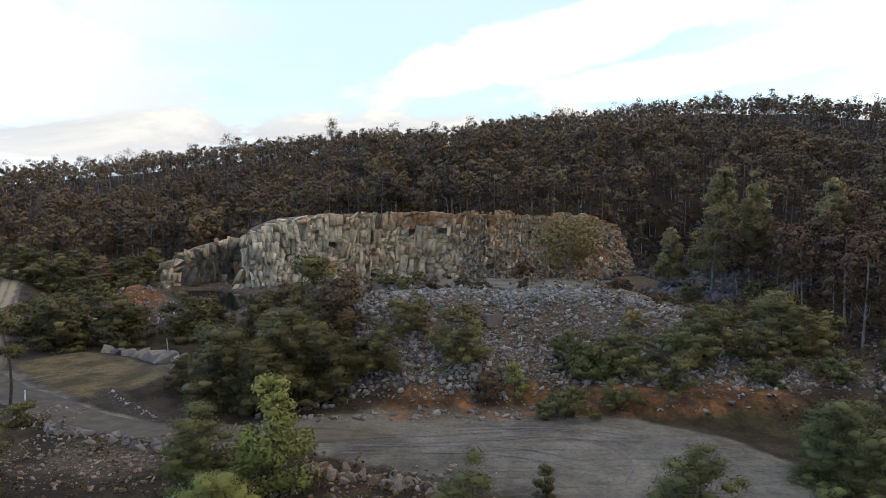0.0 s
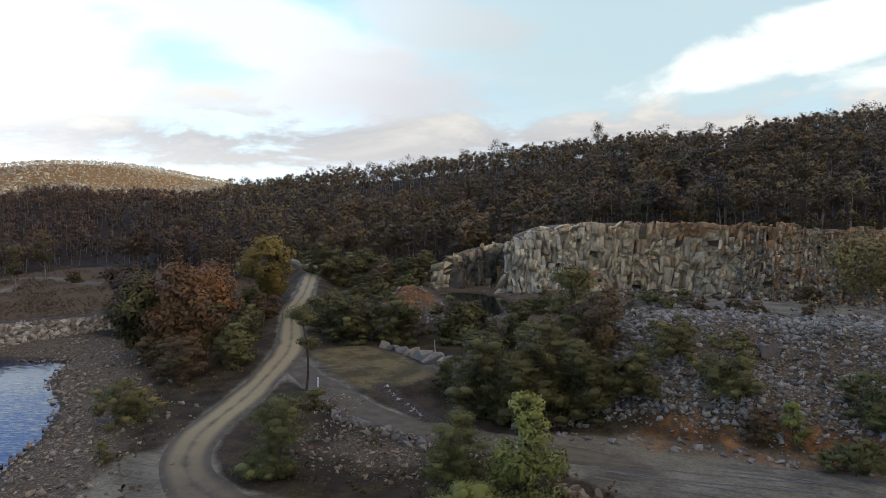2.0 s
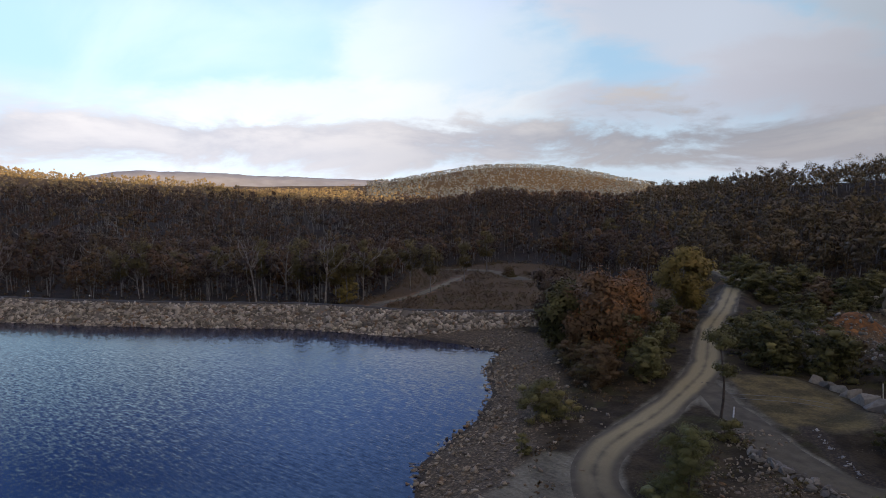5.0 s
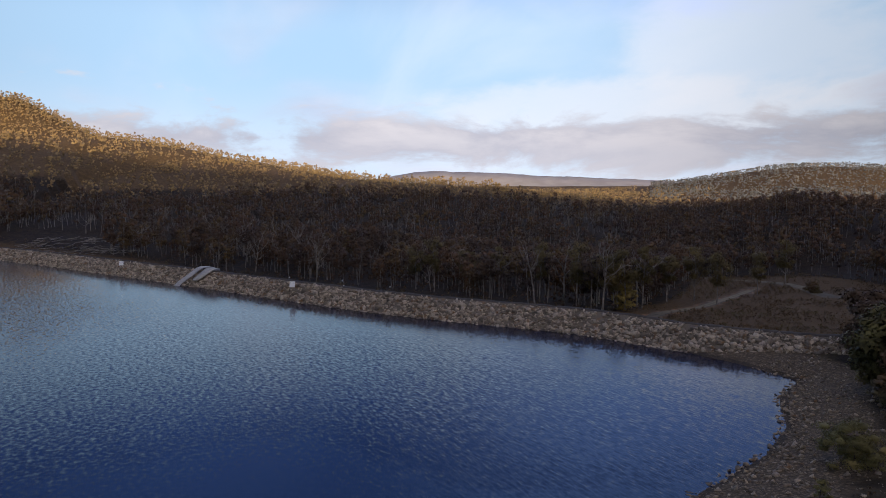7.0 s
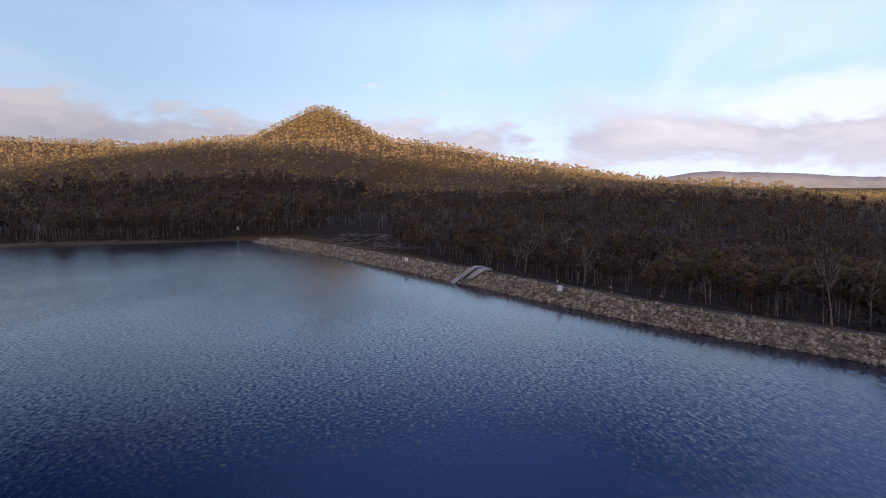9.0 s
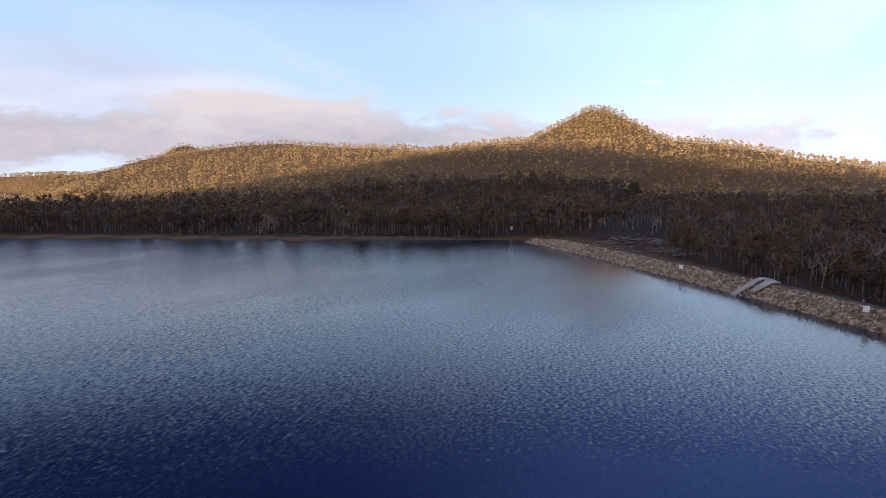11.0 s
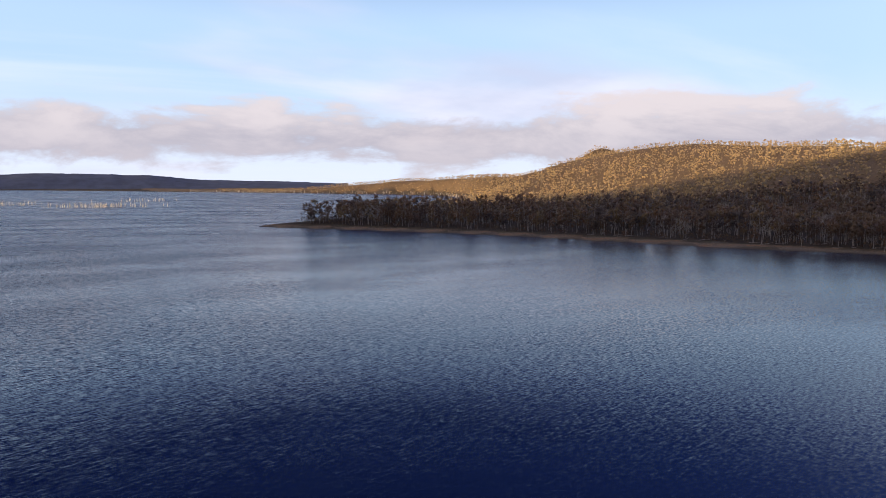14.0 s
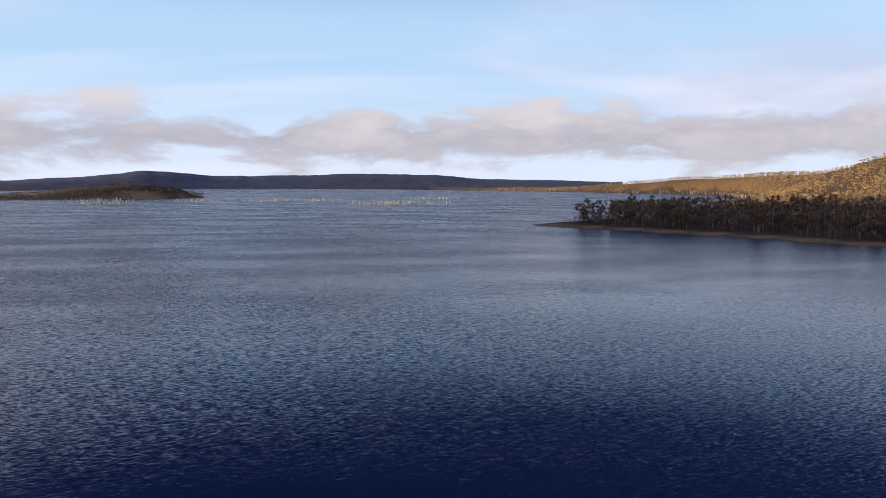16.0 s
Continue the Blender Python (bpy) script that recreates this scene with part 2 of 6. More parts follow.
def ground_material():
    m = Mat("ground", 0.95, 0.15)
    fine, mid, big = m.noise(3.0, 6, 0.65), m.noise(0.35, 5, 0.6), m.noise(0.045, 4)
    scrub = m.mix(m.ramp(mid, 0.35, 0.65), (0.036, 0.030, 0.020), (0.080, 0.064, 0.042))
    scrub = m.mix(m.ramp(m.noise(0.22, 5, 0.65), 0.50, 0.66, 0.0, 0.7), scrub, (0.072, 0.072, 0.030))
    gravel = m.mix(m.ramp(mid, 0.3, 0.7), (0.180, 0.176, 0.146), (0.272, 0.266, 0.222))
    gravel = m.mix(m.ramp(m.noise(0.12, 5, 0.6), 0.45, 0.7), gravel, (0.118, 0.114, 0.096))
    gravel = m.mix(m.ramp(m.noise(0.5, 4, 0.6, stretch=(0.25, 2.2, 1), turn=-8), 0.5, 0.7, 0.0, 0.4), gravel, (0.050, 0.046, 0.042))
    rust = m.mix(m.ramp(mid, 0.35, 0.7), (0.165, 0.080, 0.034), (0.42, 0.205, 0.080))
    rust = m.mix(m.ramp(m.noise(1.1, 5, 0.65), 0.44, 0.58, 0.0, 0.8), rust, (0.105, 0.078, 0.054))
    stone = m.voronoi(3.4)
    stones = m.mix(stone.outputs["Color"], (0.105, 0.086, 0.062), (0.290, 0.236, 0.170))
    stones = m.mix(m.ramp(stone.outputs["Distance"], 0.3, 0.6, 0.0, 0.6), stones, (0.05, 0.045, 0.04))
    wet = (0.035, 0.032, 0.030)
    heath = m.mix(m.ramp(fine, 0.35, 0.65), (0.060, 0.042, 0.020), (0.175, 0.115, 0.055))
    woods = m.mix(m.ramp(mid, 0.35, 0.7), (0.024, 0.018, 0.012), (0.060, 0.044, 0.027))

    def zone(base, name, layer, soft=0.22):
        a = m.math("ADD", m.attr(name), m.math("MULTIPLY", m.math("SUBTRACT", mid, 0.5), 0.55))
        return m.mix(m.ramp(a, 0.5 - soft, 0.5 + soft), base, layer)

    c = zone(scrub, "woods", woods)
    # far hillside ground made golden to match its sunlit look
    c = zone(c, "dry", m.mix(m.ramp(mid, 0.35, 0.7), (0.125, 0.087, 0.048), (0.205, 0.142, 0.074)))
    c = zone(c, "heath", heath)
    c = zone(c, "stony", stones)
    c = zone(c, "gravel", gravel)
    c = zone(c, "turf", m.mix(m.ramp(m.noise(0.28, 5, 0.65), 0.38, 0.62), (0.088, 0.078, 0.040), (0.205, 0.168, 0.082)))
    c = zone(c, "rust", rust)
    c = zone(c, "wet", m.mix(0.6, stones, wet))
    c = m.mix(m.ramp(fine, 0.35, 0.70, 0.0, 0.55), c, m.mix(1.0, c, (0.42, 0.40, 0.37), "MULTIPLY"))
    fleck = m.voronoi(2.2)
    c = m.mix(m.math("MULTIPLY", m.ramp(fleck.outputs["Distance"], 0.10, 0.16, 1.0, 0.0), m.ramp(m.noise(0.3, 3), 0.45, 0.6, 0.0, 0.8)), c, (0.21, 0.19, 0.16))
    c = m.mix(1.0, c, (1.0, 0.91, 0.78), "MULTIPLY")
    m.color(c)
    m.bump(m.math("ADD", fine, m.math("MULTIPLY", stone.outputs["Distance"], -0.6)), 0.6, 0.12)
    return m.m


def rock_material(name, a, b, stain, stain_at=0.60, per="island"):
    m = Mat(name, 0.88, 0.25)
    r = m.island() if per == "island" else m.object_random()
    n, f = m.noise(0.8, 5, 0.6), m.noise(5.0, 5, 0.65)
    c = m.mix(r, a, b)
    c = m.mix(m.ramp(n, stain_at - 0.06, stain_at + 0.08), c, stain)
    c = m.mix(m.ramp(f, 0.4, 0.75, 0.0, 0.5), c, tuple(q * 0.4 for q in a))
    m.color(c)
    m.bump(f, 0.5, 0.05)
    return m.m


def cliff_material():
    m = Mat("quarried_rock", 0.85, 0.25)
    big, mid, f = m.noise(0.12, 4, 0.55), m.noise(0.55, 5, 0.6), m.noise(4.0, 6, 0.65)
    c = m.mix(m.ramp(mid, 0.36, 0.64), (0.50, 0.43, 0.31), (0.78, 0.67, 0.48))
    c = m.mix(m.ramp(big, 0.47, 0.60, 0.0, 0.4), c, (0.34, 0.325, 0.27))
    # lowest block tones go near black, for the left recess's painted shade
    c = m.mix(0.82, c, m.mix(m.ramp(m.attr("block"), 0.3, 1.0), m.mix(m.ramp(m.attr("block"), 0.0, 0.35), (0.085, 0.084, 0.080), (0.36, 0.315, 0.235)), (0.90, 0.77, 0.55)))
    rust = m.math("ADD", m.attr("stain"), m.math("MULTIPLY", m.math("SUBTRACT", m.noise(0.35, 5, 0.6), 0.5), 1.3))
    c = m.mix(1.0, c, (1.0, 0.93, 0.80), "MULTIPLY")
    place = m.nt.nodes.new("ShaderNodeSeparateXYZ")
    m.nt.links.new(m.co, place.inputs[0])
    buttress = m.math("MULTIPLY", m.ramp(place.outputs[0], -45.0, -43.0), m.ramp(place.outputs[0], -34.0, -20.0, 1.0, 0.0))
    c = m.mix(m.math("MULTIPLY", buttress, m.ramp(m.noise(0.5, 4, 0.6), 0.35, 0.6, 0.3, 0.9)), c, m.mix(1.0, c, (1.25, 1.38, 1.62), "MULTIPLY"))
    c = m.mix(m.ramp(rust, 0.34, 0.66, 0.0, 0.85), c, (0.46, 0.25, 0.105))
    c = m.mix(m.ramp(m.noise(1.0, 5, 0.6, stretch=(1, 1, 0.14)), 0.57, 0.70, 0.0, 0.4), c, (0.075, 0.070, 0.062))
    c = m.mix(m.ramp(f, 0.45, 0.8, 0.0, 0.35), c, (0.14, 0.13, 0.11))
    m.color(c)
    m.bump(m.math("ADD", f, m.math("MULTIPLY", m.noise(1.4, 6, 0.68), 1.6)), 0.85, 0.28)
    return m.m


def water_material():
    m = Mat("lake_water", 0.05, 0.4)
    m.b.inputs["IOR"].default_value = 1.333
    patch = m.noise(0.010, 4, 0.55, stretch=(1.0, 2.8, 1), turn=12)
    m.color((0.002, 0.006, 0.027))
    at = m.nt.nodes.new("ShaderNodeSeparateXYZ")
    m.nt.links.new(m.co, at.inputs[0])
    # distance out from the dam: sheltered water there
    off_dam = m.math("ADD", m.math("MULTIPLY", at.outputs[0], 0.68), m.math("ADD", m.math("MULTIPLY", at.outputs[1], -0.73), 114.5))
    # coordinates along and across the crests of the wind ripples
    crest = radians(18)
    run = m.math("ADD", m.math("MULTIPLY", at.outputs[0], math.cos(crest)), m.math("MULTIPLY", at.outputs[1], math.sin(crest)))
    cut = m.math("SUBTRACT", m.math("MULTIPLY", at.outputs[1], math.cos(crest)), m.math("MULTIPLY", at.outputs[0], math.sin(crest)))

    def ripple(long, wide, detail, dist, skew=0.0):
        v = m.nt.nodes.new("ShaderNodeCombineXYZ")
        m.put(v.inputs[0], m.math("MULTIPLY", run, 1.0 / long))
        m.put(v.inputs[1], m.math("MULTIPLY", m.math("ADD", cut, m.math("MULTIPLY", run, skew)), 1.0 / wide))
        return m.noise(1.0, detail, 0.5, vec=v.outputs[0], dist=dist)

    w1 = ripple(1.9, 0.36, 1, 0.35)
    w2 = ripple(0.8, 0.18, 1, 0.3, 0.12)
    w3 = ripple(7.0, 1.5, 1, 0.3, -0.10)
    w4 = ripple(0.7, 0.6, 2, 0.3)

    def slope(w, k):
        return m.math("MULTIPLY", m.math("SUBTRACT", w, 0.5), k)

    # smoother in the near bay, rougher on the open water
    open_bay = m.math("ADD", m.math("MULTIPLY", m.ramp(off_dam, 105.0, 155.0, 0.0, -0.42), m.ramp(at.outputs[0], -110.0, -50.0)), m.math("MULTIPLY", m.ramp(off_dam, -5.0, 45.0), m.ramp(at.outputs[0], -210.0, -80.0, 1.6, 0.0)))
    strength = m.math("MULTIPLY", m.ramp(patch, 0.32, 0.62, 0.6, 1.05), m.math("ADD", m.math("ADD", m.ramp(off_dam, 5.0, 70.0, 0.62, 1.0), open_bay), m.ramp(off_dam, 160.0, 400.0, 0.0, 4.4)))
    across = m.math("ADD", m.math("ADD", slope(w1, 0.27), slope(w2, 0.29)), slope(w3, 0.06))
    across, along = m.math("MULTIPLY", across, strength), m.math("MULTIPLY", slope(w4, 0.20), strength)
    nx = m.math("SUBTRACT", m.math("MULTIPLY", along, math.cos(crest)), m.math("MULTIPLY", across, math.sin(crest)))
    ny = m.math("ADD", m.math("MULTIPLY", across, math.cos(crest)), m.math("MULTIPLY", along, math.sin(crest)))
    tilt = m.nt.nodes.new("ShaderNodeCombineXYZ")
    m.put(tilt.inputs[0], nx)
    m.put(tilt.inputs[1], ny)
    tilt.inputs[2].default_value = 1.0
    unit = m.nt.nodes.new("ShaderNodeVectorMath")
    unit.operation = "NORMALIZE"
    m.nt.links.new(tilt.outputs[0], unit.inputs[0])
    m.nt.links.new(unit.outputs[0], m.b.inputs["Normal"])
    m.put(m.b.inputs["Roughness"], m.math("MULTIPLY", m.ramp(patch, 0.3, 0.7, 0.8, 1.2), m.math("ADD", 0.12, m.ramp(off_dam, 100.0, 500.0, 0.0, 0.14))))
    return m.m


def road_material():
    m = Mat("road_gravel", 0.95, 0.15)
    u = m.attr("across")
    mid, f = m.noise(0.5, 5, 0.6), m.noise(6.0, 5, 0.65)
    base = m.mix(m.ramp(mid, 0.3, 0.7), (0.085, 0.073, 0.052), (0.150, 0.126, 0.086))
    wob = m.math("ADD", m.math("ABSOLUTE", u), m.math("MULTIPLY", m.math("SUBTRACT", mid, 0.5), 0.35))
    rut = m.ramp(m.math("ABSOLUTE", m.math("SUBTRACT", wob, 0.36)), 0.10, 0.52, 1.0, 0.0)
    c = m.mix(m.math("MULTIPLY", rut, m.attr("worn")), base, (0.360, 0.290, 0.158))
    c = m.mix(m.ramp(f, 0.40, 0.78, 0.0, 0.35), c, (0.08, 0.070, 0.055))
    m.color(c)
    m.bump(f, 0.5, 0.04)
    return m.m


def pond_material():
    m = Mat("pond_water", 0.05, 0.45)
    m.b.inputs["IOR"].default_value = 1.333
    m.color((0.012, 0.013, 0.010))
    m.bump(m.noise(1.6, 2), 0.25, 0.05)
    return m.m


M_GROUND = ground_material()
M_WATER = water_material()
M_ROAD = road_material()
M_CLIFF = cliff_material()
M_ROCK = rock_material("rubble", (0.12, 0.108, 0.088), (0.42, 0.378, 0.305), (0.20, 0.12, 0.06), 0.64)
M_ROCKO = rock_material("boulder_rock", (0.12, 0.106, 0.086), (0.30, 0.265, 0.215), (0.22, 0.15, 0.09), 0.62, "object")
M_DAMROCK = rock_material("dam_rock", (0.15, 0.124, 0.094), (0.60, 0.50, 0.375), (0.25, 0.145, 0.070), 0.60)
M_DAMROCKO = rock_material("dam_rock_single", (0.15, 0.124, 0.094), (0.60, 0.50, 0.375), (0.25, 0.145, 0.070), 0.60, "object")
M_SHORE = rock_material("shore_rock", (0.130, 0.104, 0.075), (0.45, 0.36, 0.25), (0.27, 0.155, 0.075), 0.60)
M_CREST = plain("crest_gravel", (0.085, 0.068, 0.050), 0.95, 1.5, 0.45)
M_BARK = plain("pale_bark", (0.34, 0.295, 0.245), 0.9, 1.5, 0.55)
M_DRYBARK = plain("dry_bark", (0.24, 0.18, 0.12), 0.95, 2.0, 0.4)
M_DARKBARK = plain("dark_bark", (0.11, 0.085, 0.065), 0.95, 2.0, 0.5)
M_EUC = forest("eucalypt_leaves", ((0.150, 0.112, 0.054), (0.212, 0.150, 0.058), (0.108, 0.088, 0.060), (0.204, 0.125, 0.050), (0.086, 0.070, 0.050), (0.165, 0.108, 0.050)))
# gum leaves in two tones: shade put into the valley's, sunlight into the hill's
M_EUCV = forest("shaded_gum_leaves", ((0.112, 0.072, 0.042), (0.164, 0.106, 0.042), (0.076, 0.056, 0.046), (0.160, 0.086, 0.038), (0.060, 0.045, 0.037), (0.126, 0.070, 0.038)))
M_EUCH = forest("sunlit_gum_leaves", ((0.370, 0.255, 0.118), (0.450, 0.305, 0.130), (0.260, 0.188, 0.100), (0.500, 0.335, 0.130), (0.200, 0.148, 0.082), (0.420, 0.272, 0.108)))
# knoll leaves greyed in their colour to look hazy with distance
M_KNOLL = forest("hazy_knoll_leaves", ((0.215, 0.215, 0.200), (0.255, 0.250, 0.225), (0.175, 0.180, 0.172), (0.270, 0.258, 0.222)))
M_TWIG = foliage("bare_twigs", (0.13, 0.10, 0.088), (0.30, 0.235, 0.20), (0.24, 0.175, 0.13))
M_WATTLE = foliage("wattle_leaves", (0.052, 0.054, 0.022), (0.225, 0.212, 0.066), (0.340, 0.305, 0.095), 0.66, 0.3)
M_OLIVE = foliage("olive_leaves", (0.066, 0.061, 0.023), (0.255, 0.220, 0.074), (0.320, 0.248, 0.080), 0.62, 0.3)
M_DARKLEAF = foliage("dark_leaves", (0.036, 0.033, 0.015), (0.175, 0.150, 0.045), (0.240, 0.198, 0.064), 0.60, 0.3)
M_LIGHT = foliage("yellow_green_leaves", (0.130, 0.142, 0.036), (0.40, 0.39, 0.10), (0.34, 0.295, 0.080), 0.66, 0.3)
M_TALLGUM = foliage("tall_gum_leaves", (0.125, 0.108, 0.050), (0.370, 0.305, 0.120), (0.430, 0.330, 0.115), 0.60, 0.2)
M_SPREAD = foliage("spreading_gum_leaves", (0.120, 0.100, 0.040), (0.390, 0.300, 0.105), (0.470, 0.310, 0.085), 0.60, 0.2)
M_BROWNLEAF = foliage("brown_leaves", (0.060, 0.042, 0.024), (0.215, 0.142, 0.068), (0.260, 0.165, 0.062), 0.60, 0.3)
M_VALLEYGUM = foliage("valley_gum_leaves", (0.090, 0.070, 0.032), (0.220, 0.168, 0.066), (0.250, 0.180, 0.060), 0.60, 0.15)
M_RUSSET = foliage("russet_leaves", (0.092, 0.053, 0.028), (0.299, 0.172, 0.078), (0.414, 0.190, 0.063), 0.58, 0.25)
M_YELLOW = foliage("ochre_leaves", (0.131, 0.100, 0.030), (0.425, 0.306, 0.083), (0.375, 0.250, 0.070), 0.60, 0.3)
M_HEATH = foliage("heath_leaves", (0.060, 0.040, 0.021), (0.215, 0.132, 0.060), (0.150, 0.118, 0.046), 0.58, 0.15)
M_WHITE = plain("white_paint", (0.86, 0.86, 0.84), 0.5, 4, 0.1)
M_PIPE = plain("pale_pipe", (0.52, 0.525, 0.53), 0.45, 3, 0.2)
M_CONC = plain("concrete", (0.50, 0.485, 0.45), 0.9, 2.5, 0.3)
M_DEADWOOD = plain("bleached_wood", (0.62, 0.55, 0.42), 0.9, 1.0, 0.3)
M_STEEL = plain("galvanised_steel", (0.45, 0.46, 0.47), 0.5, 3, 0.2, 0.6)


# ---------------------------------------------------------------- mesh tools
def mesh_np(name, verts, tris, mats, slots=None, smooth=False):
    """A mesh from arrays of points and triangles."""
    verts, tris = np.asarray(verts, np.float32), np.asarray(tris, np.int32)
    me = bpy.data.meshes.new(name)
    me.vertices.add(len(verts))
    me.vertices.foreach_set("co", verts.ravel())
    me.loops.add(tris.size)
    me.loops.foreach_set("vertex_index", tris.ravel())
    me.polygons.add(len(tris))
    me.polygons.foreach_set("loop_start", np.arange(0, tris.size, 3, dtype=np.int32))
    for m in mats:
        me.materials.append(m)
    if slots is not None:
        me.polygons.foreach_set("material_index", np.asarray(slots, np.int32))
    if smooth:
        me.polygons.foreach_set("use_smooth", np.ones(len(tris), bool))
    me.update(calc_edges=True)
    return me


def put_attr(me, name, values):
    a = me.attributes.new(name, "FLOAT", "POINT")
    a.data.foreach_set("value", np.asarray(values, np.float32))


def put_normals(me, n):
    """Soft outward normals, so that a crown shades as a rounded mass."""
    a = me.attributes.new("custom_normal", "FLOAT_VECTOR", "POINT")
    a.data.foreach_set("vector", np.asarray(n, np.float32).ravel())
    me.update()
    return me


def unit(v):
    return v / (np.linalg.norm(v, axis=-1, keepdims=True) + 1e-9)


def point_normals(v, t):
    f = np.cross(v[t[:, 1]] - v[t[:, 0]], v[t[:, 2]] - v[t[:, 0]])
    n = np.zeros_like(v)
    for k in range(3):
        np.add.at(n, t[:, k], f)
    return unit(n)


def grid_tris(nu, nv):
    i = np.arange(nu - 1)[:, None] * nv + np.arange(nv - 1)[None]
    i = i.ravel()
    return np.concatenate([np.stack([i, i + nv, i + nv + 1], 1), np.stack([i, i + nv + 1, i + 1], 1)])


def join(parts):
    V, T, base = [], [], 0
    for v, t in parts:
        V.append(v)
        T.append(t + base)
        base += len(v)
    return np.vstack(V), np.vstack(T)


def part(name, me, parent, label=""):
    ob = new(name, me)
    ob.parent = parent
    return tagged(ob, label) if label else ob


def smooth(a, b, v):
    t = np.clip((v - a) / (b - a), 0, 1)
    return t * t * (3 - 2 * t)


def value_noise(x, y, scale, seed=0):
    """Smooth noise in -1..1 for arrays."""
    x, y = np.asarray(x) / scale, np.asarray(y) / scale
    xi, yi = np.floor(x).astype(np.int64), np.floor(y).astype(np.int64)
    fx, fy = x - xi, y - yi
    fx, fy = fx * fx * (3 - 2 * fx), fy * fy * (3 - 2 * fy)

    def h(i, j):
        v = (i * 374761393 + j * 668265263 + seed * 974634777) & 0xFFFFFFFF
        v = ((v ^ (v >> 13)) * 1274126177) & 0xFFFFFFFF
        return ((v ^ (v >> 16)) & 0xFFFF) / 32767.5 - 1

    a, b = h(xi, yi) * (1 - fx) + h(xi + 1, yi) * fx, h(xi, yi + 1) * (1 - fx) + h(xi + 1, yi + 1) * fx
    return a * (1 - fy) + b * fy


def poly_sdf(poly, x, y):
    """Signed distance to a closed outline, positive outside."""
    p = np.asarray(poly, float)
    best, inside = np.full(x.shape, 1e9), np.zeros(x.shape, bool)
    for a, b in zip(p, np.roll(p, -1, 0)):
        e = b - a
        t = np.clip(((x - a[0]) * e[0] + (y - a[1]) * e[1]) / (e @ e), 0, 1)
        best = np.minimum(best, np.hypot(x - a[0] - t * e[0], y - a[1] - t * e[1]))
        c = ((a[1] > y) != (b[1] > y)) & (x < (b[0] - a[0]) * (y - a[1]) / (b[1] - a[1] + 1e-12) + a[0])
        inside ^= c
    return np.where(inside, -best, best)


def line_near(line, x, y):
    """Distance to an open line and the other columns at the nearest place."""
    p = np.asarray(line, float)
    best, val = np.full(x.shape, 1e9), np.zeros(x.shape + (p.shape[1] - 2,))
    for a, b in zip(p[:-1], p[1:]):
        e = b[:2] - a[:2]
        t = np.clip(((x - a[0]) * e[0] + (y - a[1]) * e[1]) / (e @ e), 0, 1)
        d = np.hypot(x - a[0] - t * e[0], y - a[1] - t * e[1])
        m = d < best
        best = np.where(m, d, best)
        if p.shape[1] > 2:
            val = np.where(m[..., None], a[2:] + t[..., None] * (b[2:] - a[2:]), val)
    return best, val


def spline(points, step):
    """Points every step metres along a smooth line through the given ones."""
    p = np.asarray(points, float)
    q = np.vstack([2 * p[0] - p[1], p, 2 * p[-1] - p[-2]])
    out = []
    for i in range(1, len(q) - 2):
        n = max(2, int(np.linalg.norm(q[i + 1][:2] - q[i][:2]) / step))
        t = np.linspace(0, 1, n, endpoint=False)[:, None]
        out.append(0.5 * (2 * q[i] + (q[i + 1] - q[i - 1]) * t + (2 * q[i - 1] - 5 * q[i] + 4 * q[i + 1] - q[i + 2]) * t ** 2
                          + (3 * q[i] - q[i - 1] - 3 * q[i + 1] + q[i + 2]) * t ** 3))
    return np.vstack(out + [p[-1:]])


# ---------------------------------------------------------------- the lie of the land
DAM_LINE = [(-80, 97), (-86, 87), (-92.5, 76), (-104, 63.5), (-121, 50.5), (-149, 18), (-200, -27.5), (-240, -64), (-282, -104), (-326, -150)]
DAM = [(-84, 71), (-95, 68.5), (-104, 64), (-121, 50.5), (-149, 18), (-200, -27.5), (-240, -64), (-282, -104), (-326, -150)]
NEAR_SHORE = [(60, -60), (10, -28), (-28, -4), (-43, 20), (-49, 31.5), (-54.5, 36), (-58, 42), (-61, 48), (-68, 56), (-78, 63)]
WEST_SHORE = [(-330, -155), (-311, -192), (-278, -241), (-236, -328), (-203, -386), (-152, -452), (-95, -516)]
FAR_SHORE = [(-130, -545), (-300, -720), (-640, -1150), (-760, -1600), (-729, -1787), (-500, -2200), (-257, -2554), (60, -3050), (282, -3344),
             (1400, -3500), (1500, -2300), (1000, -1750), (640, -1590), (430, -1560), (395, -1490), (440, -1430), (600, -1400), (725, -1320), (820, -1150), (700, -950), (460, -660), (345, -430), (165, -120)]
LAKE = NEAR_SHORE + DAM + WEST_SHORE + FAR_SHORE
VALLEY_EDGE = [(-199, 36), (-192, 40), (-198, 51), (-188, 58), (-174, 65), (-159, 69), (-156, 73), (-151, 75), (-149, 77), (-152, 83), (-170, 100), (-171, 109), (-162, 110), (-182, 137), (-205, 165), (-202, 203), (-207, 237)]
